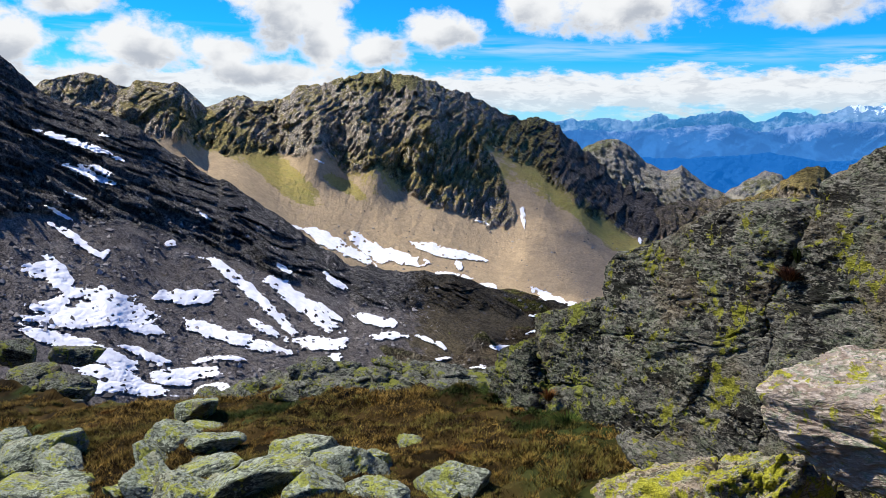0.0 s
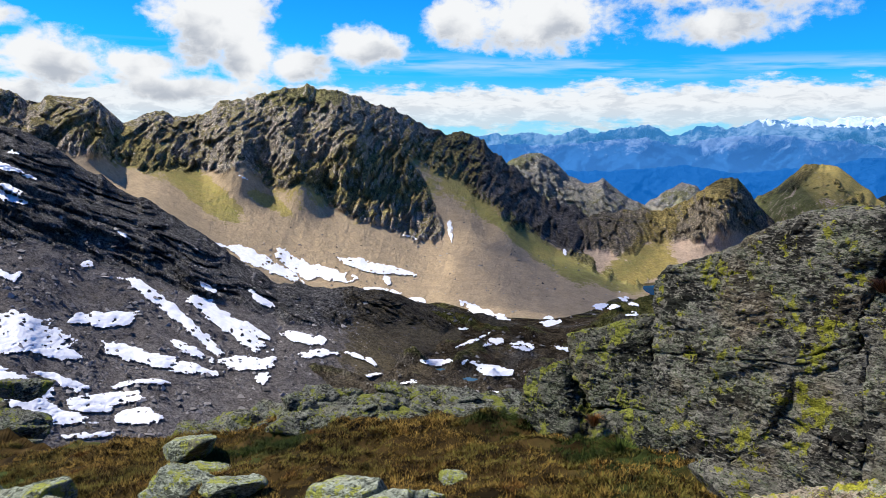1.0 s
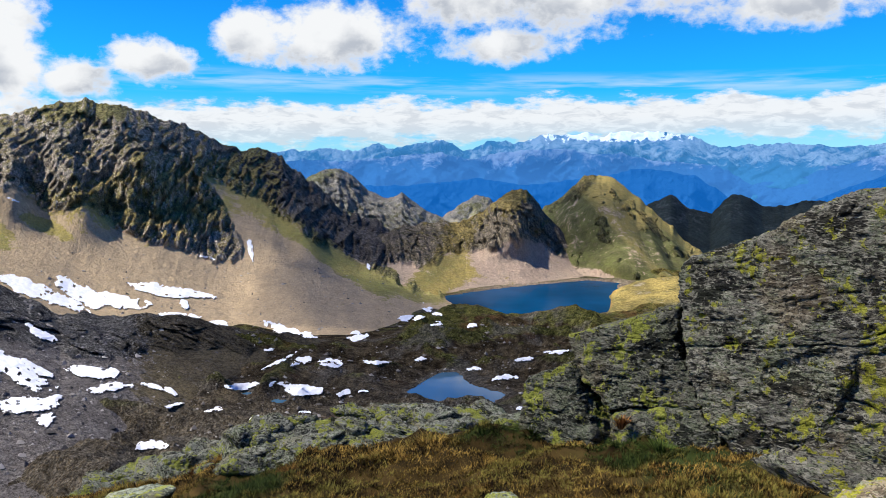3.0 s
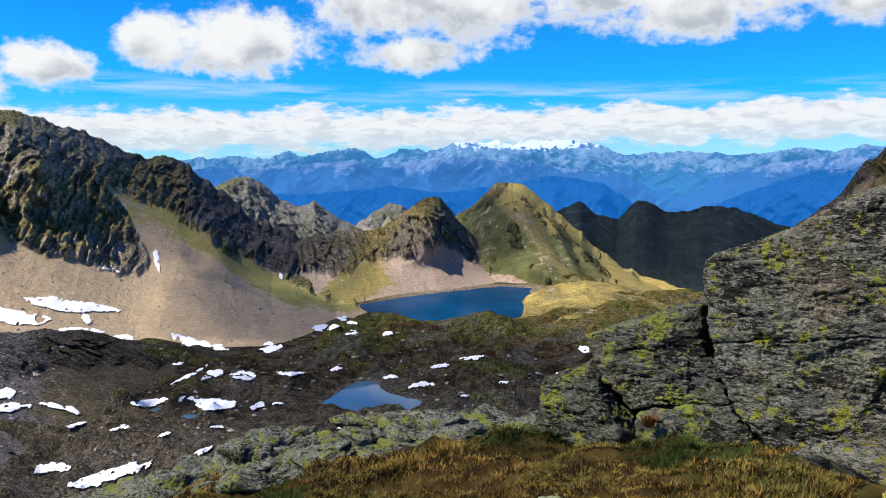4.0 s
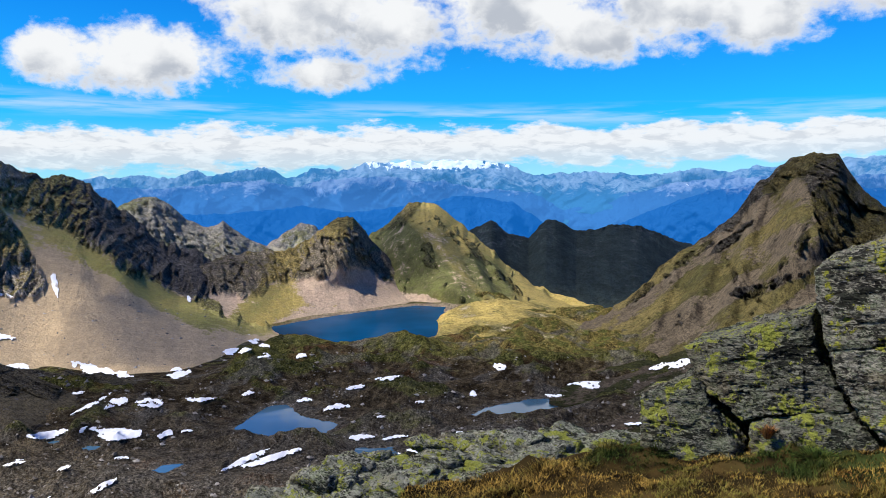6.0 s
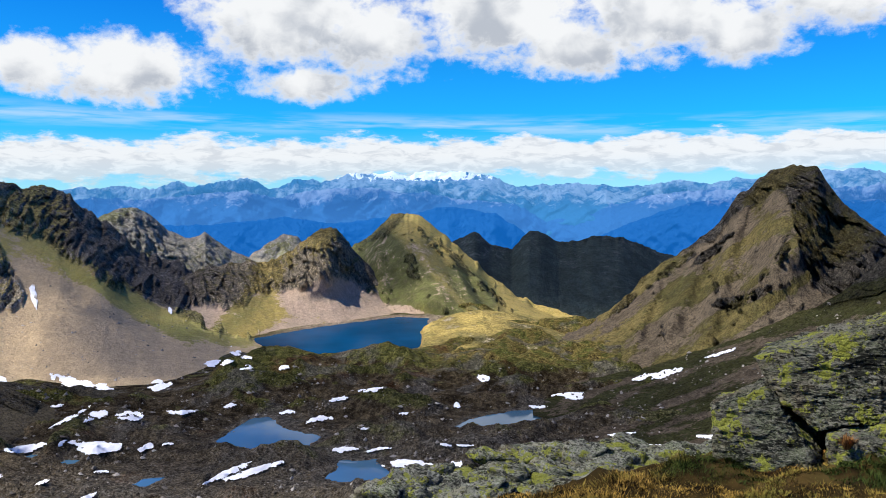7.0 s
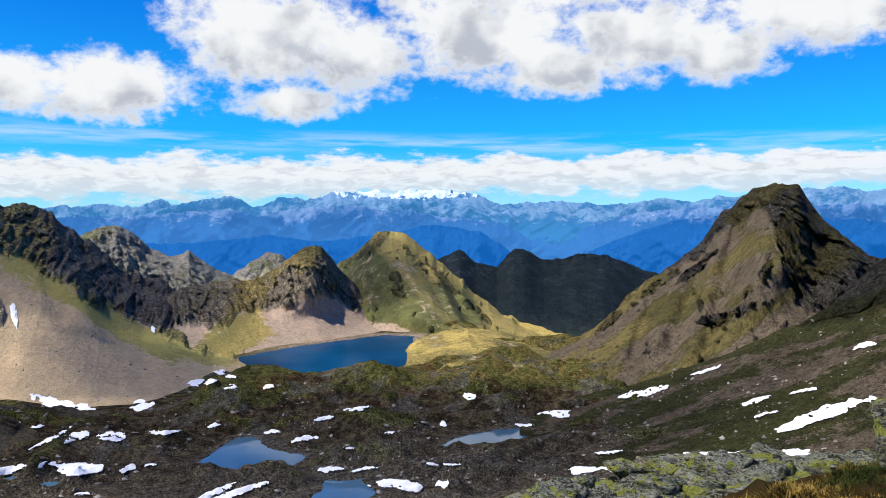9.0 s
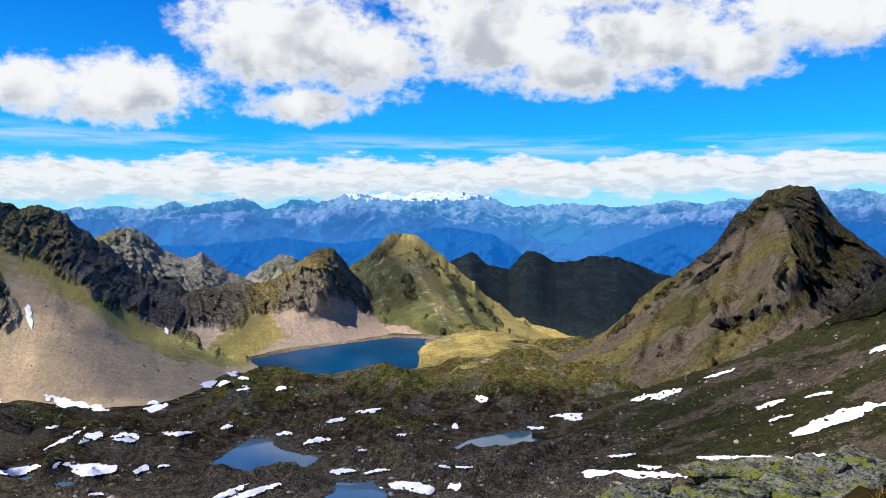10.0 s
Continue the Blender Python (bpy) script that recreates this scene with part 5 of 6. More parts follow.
def stone_mat(name, lo, hi):
    mat, k, bsdf = material(name)
    r = k.n("ShaderNodeNewGeometry").outputs["Random Per Island"]
    n = k.noise(k.n("ShaderNodeTexCoord").outputs["Object"], 2.0, 3.0, 0.6)
    k.put(k.mix(k.ramp(k.m("ADD", k.m("MULTIPLY", r, 0.7), k.m("MULTIPLY", n, 0.3)), 0.1, 0.9), lo, hi), bsdf.inputs["Base Color"])
    bsdf.inputs["Roughness"].default_value = 0.95
    bsdf.inputs["Specular IOR Level"].default_value = 0.03
    return mat


M_DARK_STONES = stone_mat("dark_scree_stones", (0.05, 0.047, 0.046), (0.36, 0.33, 0.30))
M_MOOR_STONES = stone_mat("moor_stones", (0.08, 0.07, 0.06), (0.36, 0.33, 0.29))
strewn("scree_stones", "grey boulders strewn over the dark scree", M_DARK_STONES, NEAR_SLOPE, 22000, -68, -34, -20, -5, 0.6, 41)
strewn("moor_stones", "pale stones strewn over the brown moor", M_MOOR_STONES, VALLEY, 9000, -34, 14, -21, -11.5, 0.5, 42)
strewn("slope_stones", "pale stones strewn over the eastern scree", M_MOOR_STONES, EAST_SLOPE, 4500, 9, 31, -20, -6, 0.5, 43)
strewn("talus_stones", "beige boulders at the foot of the scree", M_MOOR_STONES, WEST, 4000, -44, -16, -12.3, -5, 0.5, 44)


# ---- rocks ----


def cube_sphere(n):
    """Corners and quads of a cube cut n by n, merged."""
    t = np.linspace(-1, 1, n + 1)
    a, b = np.meshgrid(t, t, indexing="ij")
    one = np.ones_like(a)
    sides = [(one, a, b), (-one, b, a), (b, one, a), (a, -one, b), (a, b, one), (b, a, -one)]
    V = np.concatenate([np.stack(q, -1).reshape(-1, 3) for q in sides])
    i = np.arange((n + 1) ** 2).reshape(n + 1, n + 1)
    q = np.stack([i[:-1, :-1], i[1:, :-1], i[1:, 1:], i[:-1, 1:]], -1).reshape(-1, 4)
    Q = np.concatenate([q + k * (n + 1) ** 2 for k in range(6)])
    key = np.round(V * 1e4).astype(np.int64)
    _, first, back = np.unique(key, axis=0, return_index=True, return_inverse=True)
    return V[first], back.ravel()[Q]


def outline_reach(poly, ang):
    """How far a closed outline round the origin lies in each direction."""
    c, q = np.cos(ang), np.sin(ang)
    far = np.zeros_like(ang)
    for (ax, ay), (bx, by) in zip(poly, np.roll(poly, -1, 0)):
        ex, ey = bx - ax, by - ay
        den = c * ey - q * ex
        den = np.where(np.abs(den) < 1e-9, 1e-9, den)
        r, u = (ax * ey - ay * ex) / den, (ax * q - ay * c) / den
        far = np.maximum(far, np.where((r > 0) & (u >= -1e-6) & (u <= 1 + 1e-6), r, 0.0))
    return np.maximum(far, 0.02)


def rock(name, label, mat, centre, half, turn=(0, 0, 0), seed=1, n=24, square=5.0, rough=0.10, shear=(0, 0), cracks=(), strata=0.5, category="rock", group="", slant=0.0, undercut=0.0, planes=0, fine=0.0, outline=None, tilt_back=0.0, parent=None):
    """A block of layered stone: rounded box, broken faces, ledges and cracks. shear: rise of the top along x and y; cracks: (x, y, z, nx, ny, nz, width, depth, and from and to which height)."""
    V, Q = cube_sphere(n)
    U = V / (np.abs(V) ** square).sum(1, keepdims=True) ** (1 / square)
    half = np.array(half, float)
    m = half.mean()
    if outline:
        # a prism: the outline of its face, drawn out in depth
        poly = np.array(outline, float)
        flat = np.maximum(np.abs(V[:, 0]), np.abs(V[:, 2]))
        U = V / ((flat ** square + np.abs(V[:, 1]) ** square) ** (1 / square))[:, None]
    if planes:
        # an angular block: the least of many cutting planes
        cut = np.random.default_rng(seed)
        face = cut.normal(0, 1, (planes, 3)) * np.array([1.0, 1.0, 0.55])
        face = np.concatenate([face, [(0.12, 0.1, 1.0), (-0.1, 0.0, -1.0)]])
        face /= np.linalg.norm(face, axis=1, keepdims=True)
        S = V / np.linalg.norm(V, axis=1, keepdims=True)
        reach = np.clip(S @ face.T, 1e-3, None) / cut.uniform(0.72, 1.0, len(face))
        U = np.minimum(1.0 / ((reach ** 48).sum(1, keepdims=True) ** (1 / 48)), 1.6) * S
    P = U * half
    if outline:
        rad, ang = np.maximum(np.abs(U[:, 0]), np.abs(U[:, 2])), np.arctan2(U[:, 2], U[:, 0])
        reach = outline_reach(poly, ang)
        P[:, 0], P[:, 2] = rad * reach * np.cos(ang), rad * reach * np.sin(ang)
        P[:, 1] += tilt_back * P[:, 2]
        m = 0.45
    P[:, 0] += slant * P[:, 2]
    low = smooth(-P[:, 2] / half[2], -0.1, 1.0)
    P[:, 0] = np.where(P[:, 0] < 0, P[:, 0] * (1 - undercut * low), P[:, 0])
    P[:, 1] = np.where(P[:, 1] < 0, P[:, 1] * (1 - 0.5 * undercut * low), P[:, 1])
    g = P / m
    s = seed * 7.31
    nrm = U / half
    if outline:
        side_w, face_w = rad ** 24, np.abs(U[:, 1]) ** 24
        nrm = np.c_[np.cos(ang) * side_w, np.sign(U[:, 1]) * face_w, np.sin(ang) * side_w] + 1e-9
    nrm = nrm / np.linalg.norm(nrm, axis=1, keepdims=True)
    big = fbm(g[:, 0] * 0.9 + s, g[:, 1] * 0.9, g[:, 2] * 0.9, octaves=3, seed=seed)
    lay = ridged(g[:, 0] * 0.8 + s, g[:, 1] * 0.8, g[:, 2] * 3.6 + 0.5 * big, octaves=5, gain=0.6, seed=seed + 5) - 0.5
    chip = ridged(g[:, 0] * 3.1 + s, g[:, 1] * 3.1, g[:, 2] * 4.4, octaves=5, gain=0.65, seed=seed + 9) - 0.5
    step = np.floor(3 * (fbm(g[:, 0] * 1.6 + s, g[:, 1] * 1.6, g[:, 2] * 2.4, octaves=2, seed=seed + 13) + 1)) / 3 - 1
    nick = ridged(g[:, 0] * 9 + s, g[:, 1] * 9, g[:, 2] * 14, octaves=3, gain=0.6, seed=seed + 21) - 0.5
    chunk = 0.6 * facets3(g * np.array([1.5, 1.5, 2.2]) + s, seed + 25) + 0.4 * facets3(g * np.array([3.6, 3.6, 5.5]) + s, seed + 35)
    push = m * rough * (0.9 * chunk + 1.1 * big + strata * 1.3 * lay + 0.7 * chip + 0.8 * step + 0.3 * nick)
    P = P + nrm * push[:, None]
    if fine:
        w = P + 0.02 * fbm(P[:, 0] * 14 + s, P[:, 1] * 14, P[:, 2] * 14, octaves=2, seed=seed + 51)[:, None]
        P = P + nrm * (fine * (ridged(w[:, 0] * 13 + s, w[:, 1] * 13, w[:, 2] * 34, octaves=3, gain=0.7, seed=seed + 41) - 0.5))[:, None]
    for cx, cy, cz, nx, ny, nz, width, depth, *ends in cracks:
        nn = np.array([nx, ny, nz], float) / math.sqrt(nx * nx + ny * ny + nz * nz)
        q = (P - np.array([cx, cy, cz])) @ nn + 0.05 * fbm(P[:, 0] * 3 + s, P[:, 1] * 3, P[:, 2] * 3, octaves=3, seed=seed + 17)
        cut_in = depth * np.exp(-(q / width) ** 2)
        if ends:
            cut_in = cut_in * smooth(P[:, 2], ends[0] - 0.03, ends[0] + 0.03) * (1 - smooth(P[:, 2], ends[1] - 0.03, ends[1] + 0.03))
        P = P - nrm * cut_in[:, None]
    top = smooth(P[:, 2] / half[2], -0.6, 0.8)
    P[:, 2] += top * (shear[0] * P[:, 0] + shear[1] * P[:, 1])
    ob = quad_mesh(name, P, Q, mat)
    ob.matrix_world = pose(*centre, *turn)
    if parent:
        ob.parent, ob.matrix_parent_inverse = parent, parent.matrix_world.inverted()
        return tagged(ob, label)
    tagged(ob, label, category, group)
    return ob


# ---- clouds overhead, outside the picture, whose shade lies on the moor and the far hills ----


def cloud_mat(name, alpha):
    mat, k, bsdf = material(name)
    p = k.n("ShaderNodeTexCoord").outputs["Object"]
    n = k.noise(p, 0.02, 5.0, 0.6)
    k.put(k.mix(k.ramp(n, 0.3, 0.7), (0.86, 0.87, 0.9), (0.93, 0.93, 0.93)), bsdf.inputs["Base Color"])
    bsdf.inputs["Roughness"].default_value = 1.0
    k.put(k.m("MULTIPLY", k.ramp(k.m("ADD", k.attr("dens"), k.m("MULTIPLY", k.m("SUBTRACT", n, 0.5), 0.9)), 0.0, 0.7), alpha), bsdf.inputs["Alpha"])
    return mat


M_CLOUD, M_CLOUD_THIN = cloud_mat("cloud_white", 0.44), cloud_mat("cloud_thin", 0.27)


def drifting_cloud(shade_xy, half_x, half_y, seed, z_foot=-118.0, height=640.0, mat=None):
    """A flat cumulus, thick in the middle and thin at its rim; shade_xy is where the sun throws its shade."""
    k = (height - z_foot) / d_sun.z
    V, Q = cube_sphere(30)
    S = V / np.linalg.norm(V, axis=1, keepdims=True)
    swell = 1 + 0.35 * fbm(S[:, 0] * 2.0 + seed, S[:, 1] * 2.0, S[:, 2] * 2.0, octaves=4, seed=seed)
    P = S * swell[:, None] * np.array([1.25 * half_x, 1.25 * half_y, 26.0])
    dens = 1 - np.hypot(S[:, 0], S[:, 1]) ** 2
    ob = quad_mesh("cloud", P, Q, mat or M_CLOUD, {"dens": dens})
    ob.location = (shade_xy[0] + k * d_sun.x, shade_xy[1] + k * d_sun.y, height)
    tagged(ob, "white cumulus cloud drifting high over the valley", "cloud", "drifting clouds")


drifting_cloud((-345, 835), 95, 190, 54, -60.0)
drifting_cloud((-50, 430), 230, 95, 51, mat=M_CLOUD_THIN)
drifting_cloud((-215, 600), 76, 84, 55)
drifting_cloud((230, 1600), 330, 260, 53, -150.0)
drifting_cloud((-88, 965), 62, 95, 56, -55.0)

# ---- the shelf by the camera: split boulder, ledge, stones, turf ----
outcrop = new("boulder")
outcrop.matrix_world = pose(-1.2, 3.7, 0.1)
tagged(outcrop, "large split grey boulder with dark crust and yellow lichen", "boulder")
FACE_TURN, FACE_E, FACE_IN = -29.3, (0.872, -0.489), (0.489, 0.872)


def face_point(along, height, inward=0.0):
    """A place on the boulder's broad face, which leans back."""
    back = 2.33 + 0.27 * height + inward
    return (along * FACE_E[0] + back * FACE_IN[0], along * FACE_E[1] + back * FACE_IN[1], height)


def face_block(name, label, mat, outline, mid, depth, seed, n, recess=0.0, cracks=(), rough=0.040, square=22.0, fine=0.022, tilt_back=0.27):
    """One block of the split boulder: outline and mid along the face and up."""
    local = [(a - mid[0], h - mid[1]) for a, h in outline]
    local = [(a * (1 + 0.014 / math.hypot(a, h)), h * (1 + 0.014 / math.hypot(a, h))) for a, h in local]
    rock(name, label, mat, face_point(*mid, recess + 0.5 * depth), (0.5, 0.5 * depth, 0.5), (0, 0, FACE_TURN), seed, n, square, rough, (0, 0),
         [(c[0] - mid[0], -0.5 * depth, c[1] - mid[1], *c[2:7], *((c[7] - mid[1], c[8] - mid[1]) if len(c) > 7 else ())) for c in cracks], 0.8, fine=fine, outline=local, tilt_back=tilt_back, parent=outcrop)


# cracks: along, height, direction across (along, in, up), width, depth, and from and to which height
face_block("main_block", "big overhanging grey block with long cracks", M_BOULDER,
           [(-3.235, 0.94), (-3.18, 0.99), (-2.99, 1.05), (-2.85, 1.115), (-2.69, 1.225), (-2.52, 1.29), (-2.33, 1.30), (-2.20, 1.25), (-2.165, 1.19), (-2.175, 1.08), (-2.215, 0.92), (-2.18, 0.79),
            (-2.29, 0.70), (-2.40, 0.65), (-2.43, 0.57), (-2.475, 0.40), (-2.545, 0.30), (-2.63, 0.20), (-2.86, 0.155), (-2.99, 0.285), (-3.09, 0.436), (-3.165, 0.583), (-3.19, 0.73)],
           (-2.70, 0.72), 0.80, 61, 132, 0.0,
           [(-2.9, 0.625, -0.20, 0.1, 1.0, 0.0035, 0.020, 0.5, 0.71), (-2.55, 0.90, -0.28, 0.1, 1.0, 0.003, 0.02, 0.84, 1.0), (-2.3, 0.80, -0.45, 0.1, 1.0, 0.004, 0.03, 0.74, 0.9)])
face_block("upper_block", "tall block beyond a dark upright crack", M_BOULDER,
           [(-2.168, 1.07), (-2.125, 1.21), (-2.095, 1.30), (-2.11, 1.405), (-2.0, 1.49), (-1.86, 1.555), (-1.6, 1.62), (-1.0, 1.60), (-0.9, 0.2), (-2.03, 0.05), (-2.08, 0.49), (-2.122, 0.64), (-2.165, 0.78), (-2.208, 0.92)],
           (-1.66, 0.85), 0.9, 62, 110, 0.01,
           [(-2.0, 0.97, -0.14, 0.1, 1.0, 0.004, 0.025), (-1.9, 1.28, -0.3, 0.1, 1.0, 0.004, 0.02)])
face_block("wedge_block", "lower block behind a slanting crack", M_BOULDER,
           [(-2.17, 0.805), (-2.30, 0.72), (-2.41, 0.665), (-2.445, 0.575), (-2.488, 0.415), (-2.552, 0.315), (-2.635, 0.20), (-2.55, -0.05), (-2.05, -0.05), (-2.09, 0.49), (-2.125, 0.64)],
           (-2.25, 0.36), 0.6, 68, 70, 0.015, [(-2.25, 0.45, 0.2, 0.1, 1.0, 0.006, 0.03)])
face_block("middle_block", "yellow-lichened grey middle block", M_BLOCK,
           [(-3.835, 0.52), (-3.43, 0.655), (-3.25, 0.735), (-3.235, 0.6), (-3.20, 0.52), (-3.145, 0.43), (-3.055, 0.305), (-3.25, 0.275), (-3.53, 0.205), (-3.685, 0.31), (-3.77, 0.40)],
           (-3.40, 0.46), 0.5, 63, 90, 0.07, (), 0.042, 20.0)
face_block("foot_block", "flat block wedged under the rest", M_BLOCK,
           [(-3.47, 0.195), (-3.25, 0.262), (-3.045, 0.285), (-2.92, 0.14), (-2.92, -0.15), (-3.45, -0.15)], (-3.15, 0.08), 0.45, 65, 56, 0.05, (), 0.045, 18.0)
face_block("end_block", "low end block past a dark crack", M_BLOCK,
           [(-4.03, 0.265), (-3.86, 0.345), (-3.785, 0.40), (-3.695, 0.30), (-3.545, 0.09), (-3.545, -0.2), (-3.96, -0.2)], (-3.80, 0.12), 0.34, 64, 62, 0.0, (), 0.045, 18.0)
rock("rock", "small grey stone beside the boulder", M_BOULDER, (-0.86, 3.20, 0.13), (0.27, 0.17, 0.14), (0, 4, -25), 66, 44, 6.0, 0.08, planes=9, fine=0.012)
rock("rock", "pinkish sunlit block with a dark underside", M_PINK, (0.07, 2.19, 0.915), (0.41, 0.30, 0.13), (0, -4, -14), 67, 72, 12.0, 0.06, (0.05, 0.0), [(-0.1, -0.3, 0.0, 0.2, 0.1, 1.0, 0.006, 0.02)], 0.1, slant=-0.25, undercut=0.25, fine=0.018)
rock("rock", "dark rock under the pinkish block", M_BOULDER, (0.50, 2.78, 0.40), (0.46, 0.42, 0.40), (0, 0, 6), 68, 44, 8.0, 0.08, fine=0.02)
rock("rock", "sloping yellow-lichened slab by the boulder", M_SLAB, (-0.74, 2.80, 0.15), (0.47, 0.30, 0.32), (0, 0, -8), 69, 64, 7.0, 0.10, (0.5, 0.1), [(0.1, 0, 0.1, 0.9, 0.3, 0.2, 0.007, 0.03)], planes=14, fine=0.025)


def ledge(label, centre, half, turn, seed, count, drop=0.0):
    """A broken ledge: a core with angular blocks lying against and on it."""
    thing = new("rock_ledge")
    thing.matrix_world = pose(centre[0], centre[1], centre[2] - half[2])
    tagged(thing, label, "rock", "ledge rocks")
    rock("core", "", M_LEDGE, centre, (half[0], half[1], half[2] * 0.7), (0, 0, turn), seed, 44, 7.0, 0.10, (drop, 0.1), (), 0.8, fine=0.03, parent=thing)
    rng = np.random.default_rng(seed)
    for i in range(count):
        u = -0.95 + 1.9 * (i + rng.uniform(0.1, 0.9)) / count
        v = rng.uniform(-1.0, 0.9)
        size = rng.uniform(0.07, 0.16)
        c, q = math.cos(radians(turn)), math.sin(radians(turn))
        x, y = u * half[0], v * half[1]
        top = half[2] * (rng.uniform(0.6, 0.9) if v > -0.4 else rng.uniform(0.0, 0.5)) + drop * x
        rock("block", "", M_LEDGE, (centre[0] + x * c - y * q, centre[1] + x * q + y * c, centre[2] + top - 0.45 * size), (size * rng.uniform(1.0, 1.6), size * rng.uniform(0.7, 1.1), size * rng.uniform(0.55, 0.85)),
             (rng.uniform(-14, 14), rng.uniform(-16, 16), rng.uniform(-40, 40)), seed * 20 + i, 20, 8.0, 0.10, planes=9, fine=0.016, parent=thing)


ledge("long pale lichened rock ledge at the brink", (-2.78, 4.32, -0.215), (0.70, 0.26, 0.15), -2, 70, 24)
ledge("rough knob of grey broken rock at the brink", (-3.66, 4.14, -0.30), (0.34, 0.24, 0.20), 8, 71, 15)
ledge("low broken rock with yellow lichen at the ledge's end", (-4.20, 4.10, -0.46), (0.34, 0.25, 0.20), 6, 72, 15, 0.25)
ledge("dark broken rock sloping down below the ledge", (-4.78, 4.10, -0.68), (0.36, 0.26, 0.20), -8, 73, 13, 0.25)
# loose stones: x, y, half sizes, tilt, turn
STONES = [(-4.32, 2.24, 0.16, 0.13, 0.10, -18, 20), (-3.99, 2.24, 0.14, 0.10, 0.06, 6, -10), (-3.71, 1.97, 0.28, 0.13, 0.06, -4, 5), (-3.52, 2.63, 0.13, 0.10, 0.055, 4, -5), (-3.46, 2.43, 0.07, 0.07, 0.05, 20, 30),
          (-3.25, 2.65, 0.10, 0.07, 0.04, -8, 10), (-2.99, 2.40, 0.18, 0.08, 0.035, -16, 14), (-2.95, 2.07, 0.12, 0.10, 0.06, 8, -20), (-3.14, 2.04, 0.06, 0.06, 0.04, 0, 30), (-2.57, 2.28, 0.24, 0.17, 0.07, -20, 24),
          (-2.41, 2.54, 0.13, 0.10, 0.08, -10, -14)]
STONES_LOW = [(-2.19, 2.55, 0.09, 0.09, 0.10, -12, 25), (-2.10, 2.19, 0.08, 0.07, 0.05, 10, 0), (-2.18, 2.72, 0.055, 0.05, 0.035, 0, 20), (-4.20, 3.28, 0.23, 0.10, 0.06, -14, -20), (-1.84, 2.34, 0.11, 0.06, 0.035, -6, -20), (-1.70, 2.66, 0.11, 0.08, 0.06, 5, -30),
              (-1.62, 2.46, 0.05, 0.05, 0.04, 0, 0), (-2.25, 3.10, 0.05, 0.04, 0.03, 0, 0), (-3.66, 2.98, 0.09, 0.06, 0.04, 0, 12), (-4.75, 1.95, 0.20, 0.15, 0.08, 5, -12), (-5.0, 2.45, 0.13, 0.11, 0.07, -8, 30), (-2.72, 2.10, 0.10, 0.08, 0.05, 10, 40)]
STONES_WEST = [(-6.35, 3.3, 0.16, 0.10, 0.05, 0, 20), (-6.0, 3.2, 0.12, 0.09, 0.05, -10, -10), (-6.75, 3.15, 0.15, 0.12, 0.07, 8, 50), (-5.75, 3.45, 0.07, 0.06, 0.04, 0, 0), (-6.5, 3.75, 0.20, 0.12, 0.07, -12, -20), (-7.3, 4.2, 0.25, 0.18, 0.12, 10, -20), (-8.2, 4.4, 0.26, 0.20, 0.14, -8, 15), (-7.0, 3.4, 0.20, 0.15, 0.08, 6, 40), (-8.8, 3.8, 0.30, 0.22, 0.16, 0, 0), (-6.1, 3.5, 0.14, 0.10, 0.05, 5, -30), (-9.6, 4.9, 0.30, 0.25, 0.18, 12, 25),
               (-7.9, 3.4, 0.22, 0.16, 0.11, -10, 60), (-6.9, 4.0, 0.16, 0.12, 0.08, 0, 35), (-7.7, 4.0, 0.18, 0.14, 0.12, 14, -40), (-8.4, 5.0, 0.26, 0.2, 0.14, 0, 30)]


def terrace_at(x, y):
    return float(terrace(np.array([x]), np.array([y]))[0])


for i, (x, y, hx, hy, hz, tilt, turn) in enumerate(STONES + STONES_LOW + STONES_WEST):
    near = x > -5.2
    rock("stone", "pale green lichened stone lying in the turf" if near else "grey lichened block on the slope edge", M_STONE if near else M_LEDGE, (x, y, terrace_at(x, y) + (0.35 * hz if near else -0.30 * hz - 0.13)), (1.32 * hx, 1.32 * hy, 1.25 * hz) if near else (0.9 * hx, 0.9 * hy, 0.8 * hz),
         (random.uniform(-14, 8), 1.3 * tilt, turn), 80 + i, 28, 9.0, 0.05, group="loose stones", category="stone", planes=8, fine=0.010 if near else 0.03)


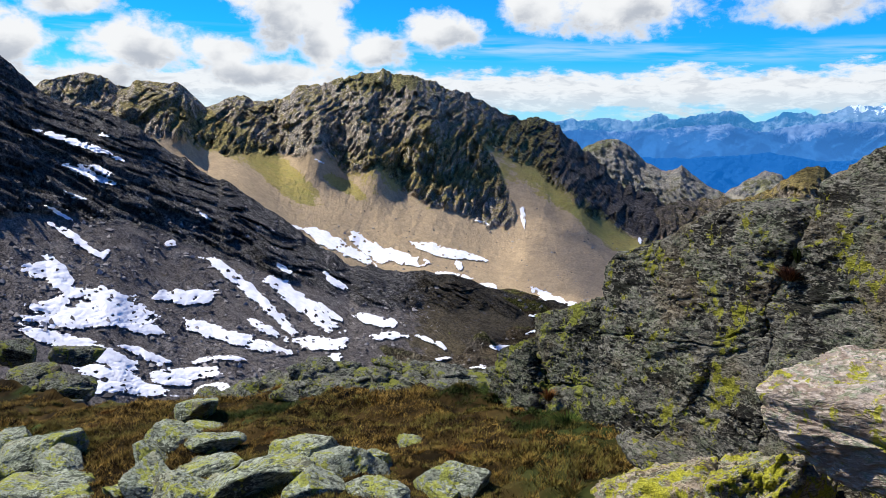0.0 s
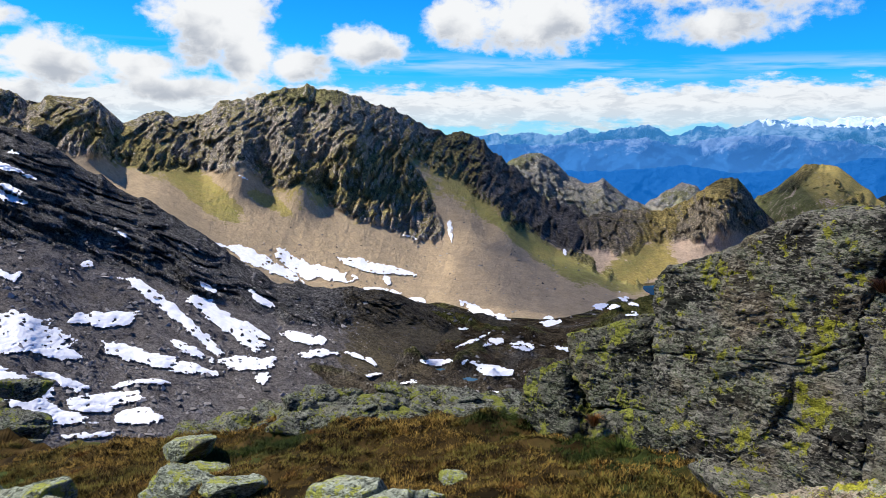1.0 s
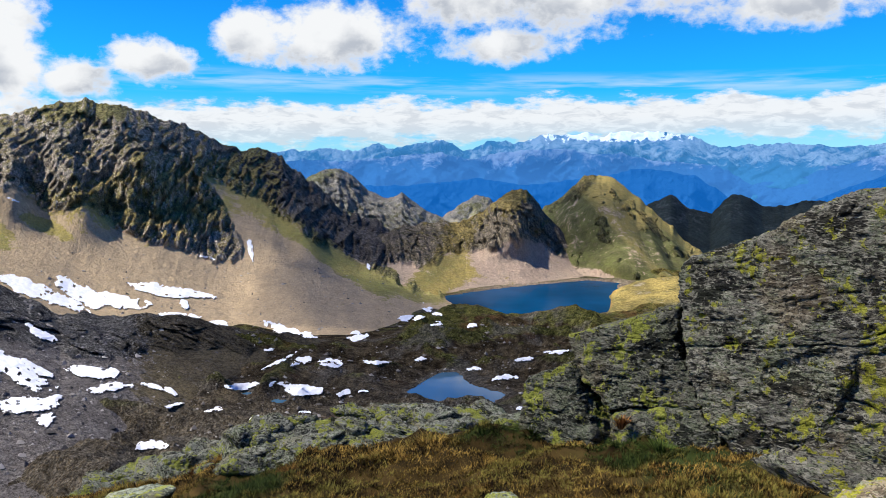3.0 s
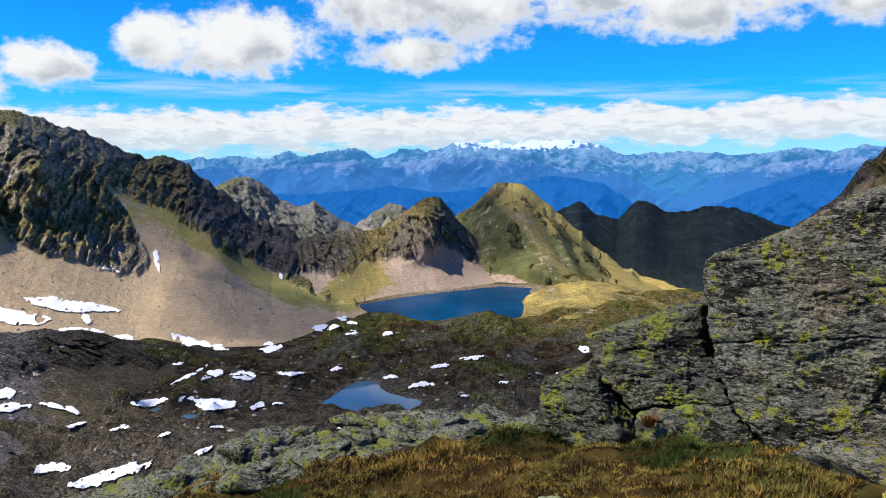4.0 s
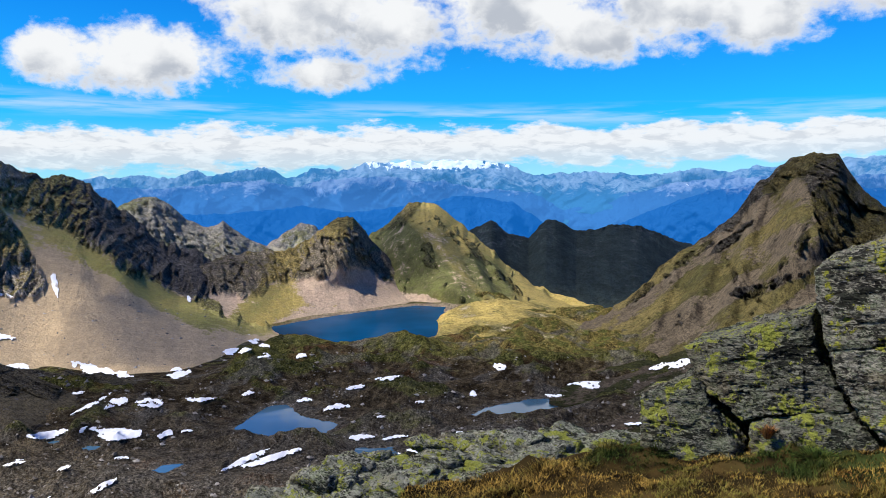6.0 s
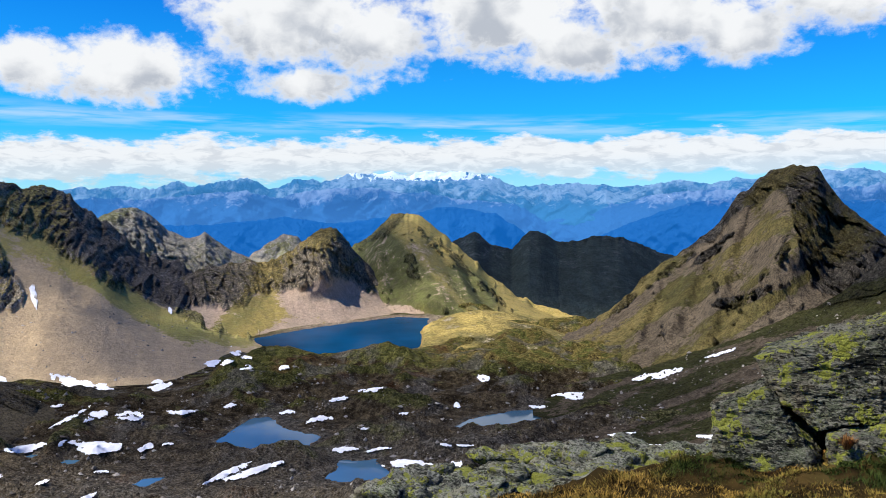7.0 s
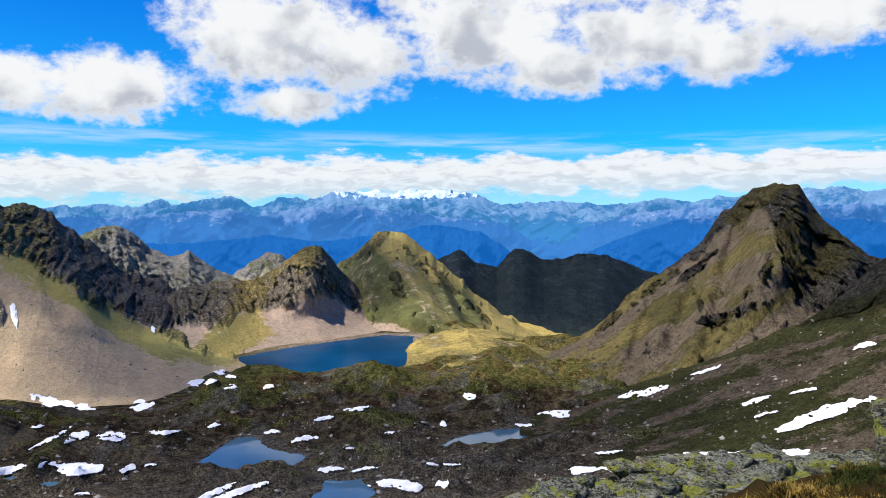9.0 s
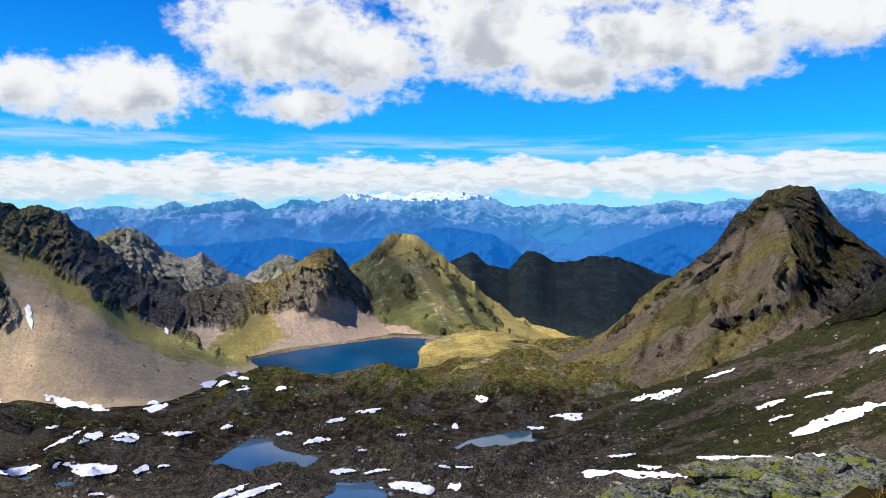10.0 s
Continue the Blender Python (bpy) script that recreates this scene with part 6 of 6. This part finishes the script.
def turf_mat():
    mat, k, bsdf = material("dry_alpine_grass")
    p = k.n("ShaderNodeTexCoord").outputs["Object"]
    r = k.n("ShaderNodeNewGeometry").outputs["Random Per Island"]
    patch, patch2 = k.noise(p, 1.5, 4.0, 0.6), k.noise(p, 3.2, 3.0, 0.6)
    clump = k.noise(p, 11.0, 3.0, 0.6)
    rr = k.ramp(k.m("ADD", k.m("MULTIPLY", r, 0.6), k.m("MULTIPLY", k.ramp(clump, 0.34, 0.64), 0.4)), 0.25, 0.85)
    col = k.mix(rr, (0.012, 0.007, 0.002), (0.37, 0.235, 0.052))
    col = k.mix(k.ramp(k.m("ADD", patch, k.m("MULTIPLY", k.m("SUBTRACT", rr, 0.5), 0.2)), 0.50, 0.62), col, k.mix(rr, (0.008, 0.010, 0.002), (0.18, 0.155, 0.033)))
    for spot_at, reach in (((-3.75, 3.50, -0.2), 0.50), ((-2.35, 3.90, 0.1), 0.32), ((-1.75, 3.55, 0.15), 0.28)):
        wet = k.ramp(k.m("ADD", k.v("LENGTH", k.v("SUBTRACT", p, spot_at)), k.m("MULTIPLY", k.m("SUBTRACT", patch2, 0.5), 0.5)), reach * 0.5, reach, 1.0, 0.0)
        col = k.mix(wet, col, k.mix(r, (0.007, 0.013, 0.003), (0.05, 0.07, 0.014)))
    col = k.mix(k.m("MULTIPLY", k.ramp(patch2, 0.58, 0.68), 0.55), col, k.mix(r, (0.08, 0.026, 0.007), (0.22, 0.085, 0.022)))
    k.put(col, bsdf.inputs["Base Color"])
    bsdf.inputs["Roughness"].default_value = 0.7
    bsdf.inputs["Specular IOR Level"].default_value = 0.05
    return mat


def meadow(count, seed):
    """Tufts of short bent blades all over the shelf."""
    rng = np.random.default_rng(seed)
    tx, ty = rng.uniform(-7.3, -0.5, count), rng.uniform(1.8, 4.8, count)
    per = 34
    own = np.repeat(np.arange(count), per)
    girth = rng.uniform(0.012, 0.040, count)
    dx_t, dy_t = rng.normal(0, 1, count * per) * girth[own], rng.normal(0, 1, count * per) * girth[own]
    tx2, ty2 = tx[own] + dx_t, ty[own] + dy_t
    tuft_h = rng.uniform(0.5, 1.35, count)[own]
    away = np.arctan2(dy_t, dx_t) + rng.normal(0, 0.8, count * per)
    ok = ty2 < brink(tx2) - 0.12
    for x, y, hx, hy, hz, tilt, turn in STONES + STONES_LOW + STONES_WEST:
        ok &= ((tx2 - x) / (hx * 0.92)) ** 2 + ((ty2 - y) / (hy * 0.92)) ** 2 > 1
    ok &= ((tx2 + 0.80) / 0.40) ** 2 + ((ty2 - 2.80) / 0.34) ** 2 > 1
    tx2, ty2, tuft_h, away = tx2[ok], ty2[ok], tuft_h[ok], away[ok]
    n = len(tx2)
    tall = np.clip(0.75 + 0.9 * fbm(tx2 * 3.5, ty2 * 3.5, octaves=3, seed=seed), 0.5, 1.6)
    L = rng.uniform(0.011, 0.036, n) * tall * tuft_h
    a = away
    lean = rng.uniform(0.3, 1.9, n)
    wide = rng.uniform(0.0016, 0.0034, n)
    base = np.c_[tx2, ty2, terrace(tx2, ty2) - 0.004]
    out = np.c_[np.cos(a), np.sin(a), np.zeros(n)]
    side = np.c_[-np.sin(a), np.cos(a), np.zeros(n)] * wide[:, None]
    tip = base + out * (lean * L * 0.8)[:, None] + np.c_[np.zeros(n), np.zeros(n), L]
    V = np.stack([base - side, base + side, tip], 1)
    T = np.arange(3 * n).reshape(-1, 3)
    ob = quad_mesh("grass", V.reshape(-1, 3), T, turf_mat())
    tagged(ob, "short dry golden-brown and green alpine turf", "grass", kind="stuff")


meadow(20000, 91)


def dry_plant(label, at, spread, height, count, lo, hi, seed):
    """A small tuft rooted in a crack."""
    rng = np.random.default_rng(seed)
    a, r = rng.uniform(0, 2 * math.pi, count), rng.uniform(0, 1, count)
    base = np.array(at) + np.c_[np.cos(a), np.sin(a), np.zeros(count)] * (0.35 * spread * r)[:, None]
    tip = base + np.c_[np.cos(a) * spread * r, np.sin(a) * spread * r, height * rng.uniform(0.35, 1.0, count)]
    side = np.c_[-np.sin(a), np.cos(a), np.zeros(count)] * 0.0022
    mid = 0.5 * (base + tip) + np.c_[np.zeros(count), np.zeros(count), 0.18 * height * r]
    V = np.stack([base - 0.5 * side, base + 0.5 * side, mid + side, mid - side, tip], 1)
    T = (np.array([(0, 1, 2), (0, 2, 3), (3, 2, 4)])[None] + 5 * np.arange(count)[:, None, None]).reshape(-1, 3)
    ob = quad_mesh("plant", V.reshape(-1, 3), T, stone_mat("dry_leaves", lo, hi))
    tagged(ob, label, "plant")


dry_plant("brown withered cushion plant in the boulder crack", (-0.575, 3.345, 1.03), 0.07, 0.06, 520, (0.03, 0.014, 0.012), (0.17, 0.085, 0.05), 301)
dry_plant("small dark green tuft above the boulder crack", (-0.55, 3.36, 1.10), 0.035, 0.07, 160, (0.008, 0.014, 0.004), (0.05, 0.07, 0.015), 305)
dry_plant("small rust-coloured dry tuft at the foot of the blocks", (-1.80, 3.73, 0.16), 0.045, 0.07, 240, (0.10, 0.045, 0.015), (0.34, 0.17, 0.06), 302)
dry_plant("dark green tuft in front of the low block", (-2.26, 3.98, 0.0), 0.12, 0.075, 500, (0.012, 0.02, 0.006), (0.07, 0.10, 0.02), 303)
dry_plant("dark green tuft beside the middle block", (-1.62, 3.60, 0.09), 0.12, 0.07, 500, (0.012, 0.02, 0.006), (0.07, 0.10, 0.02), 304)
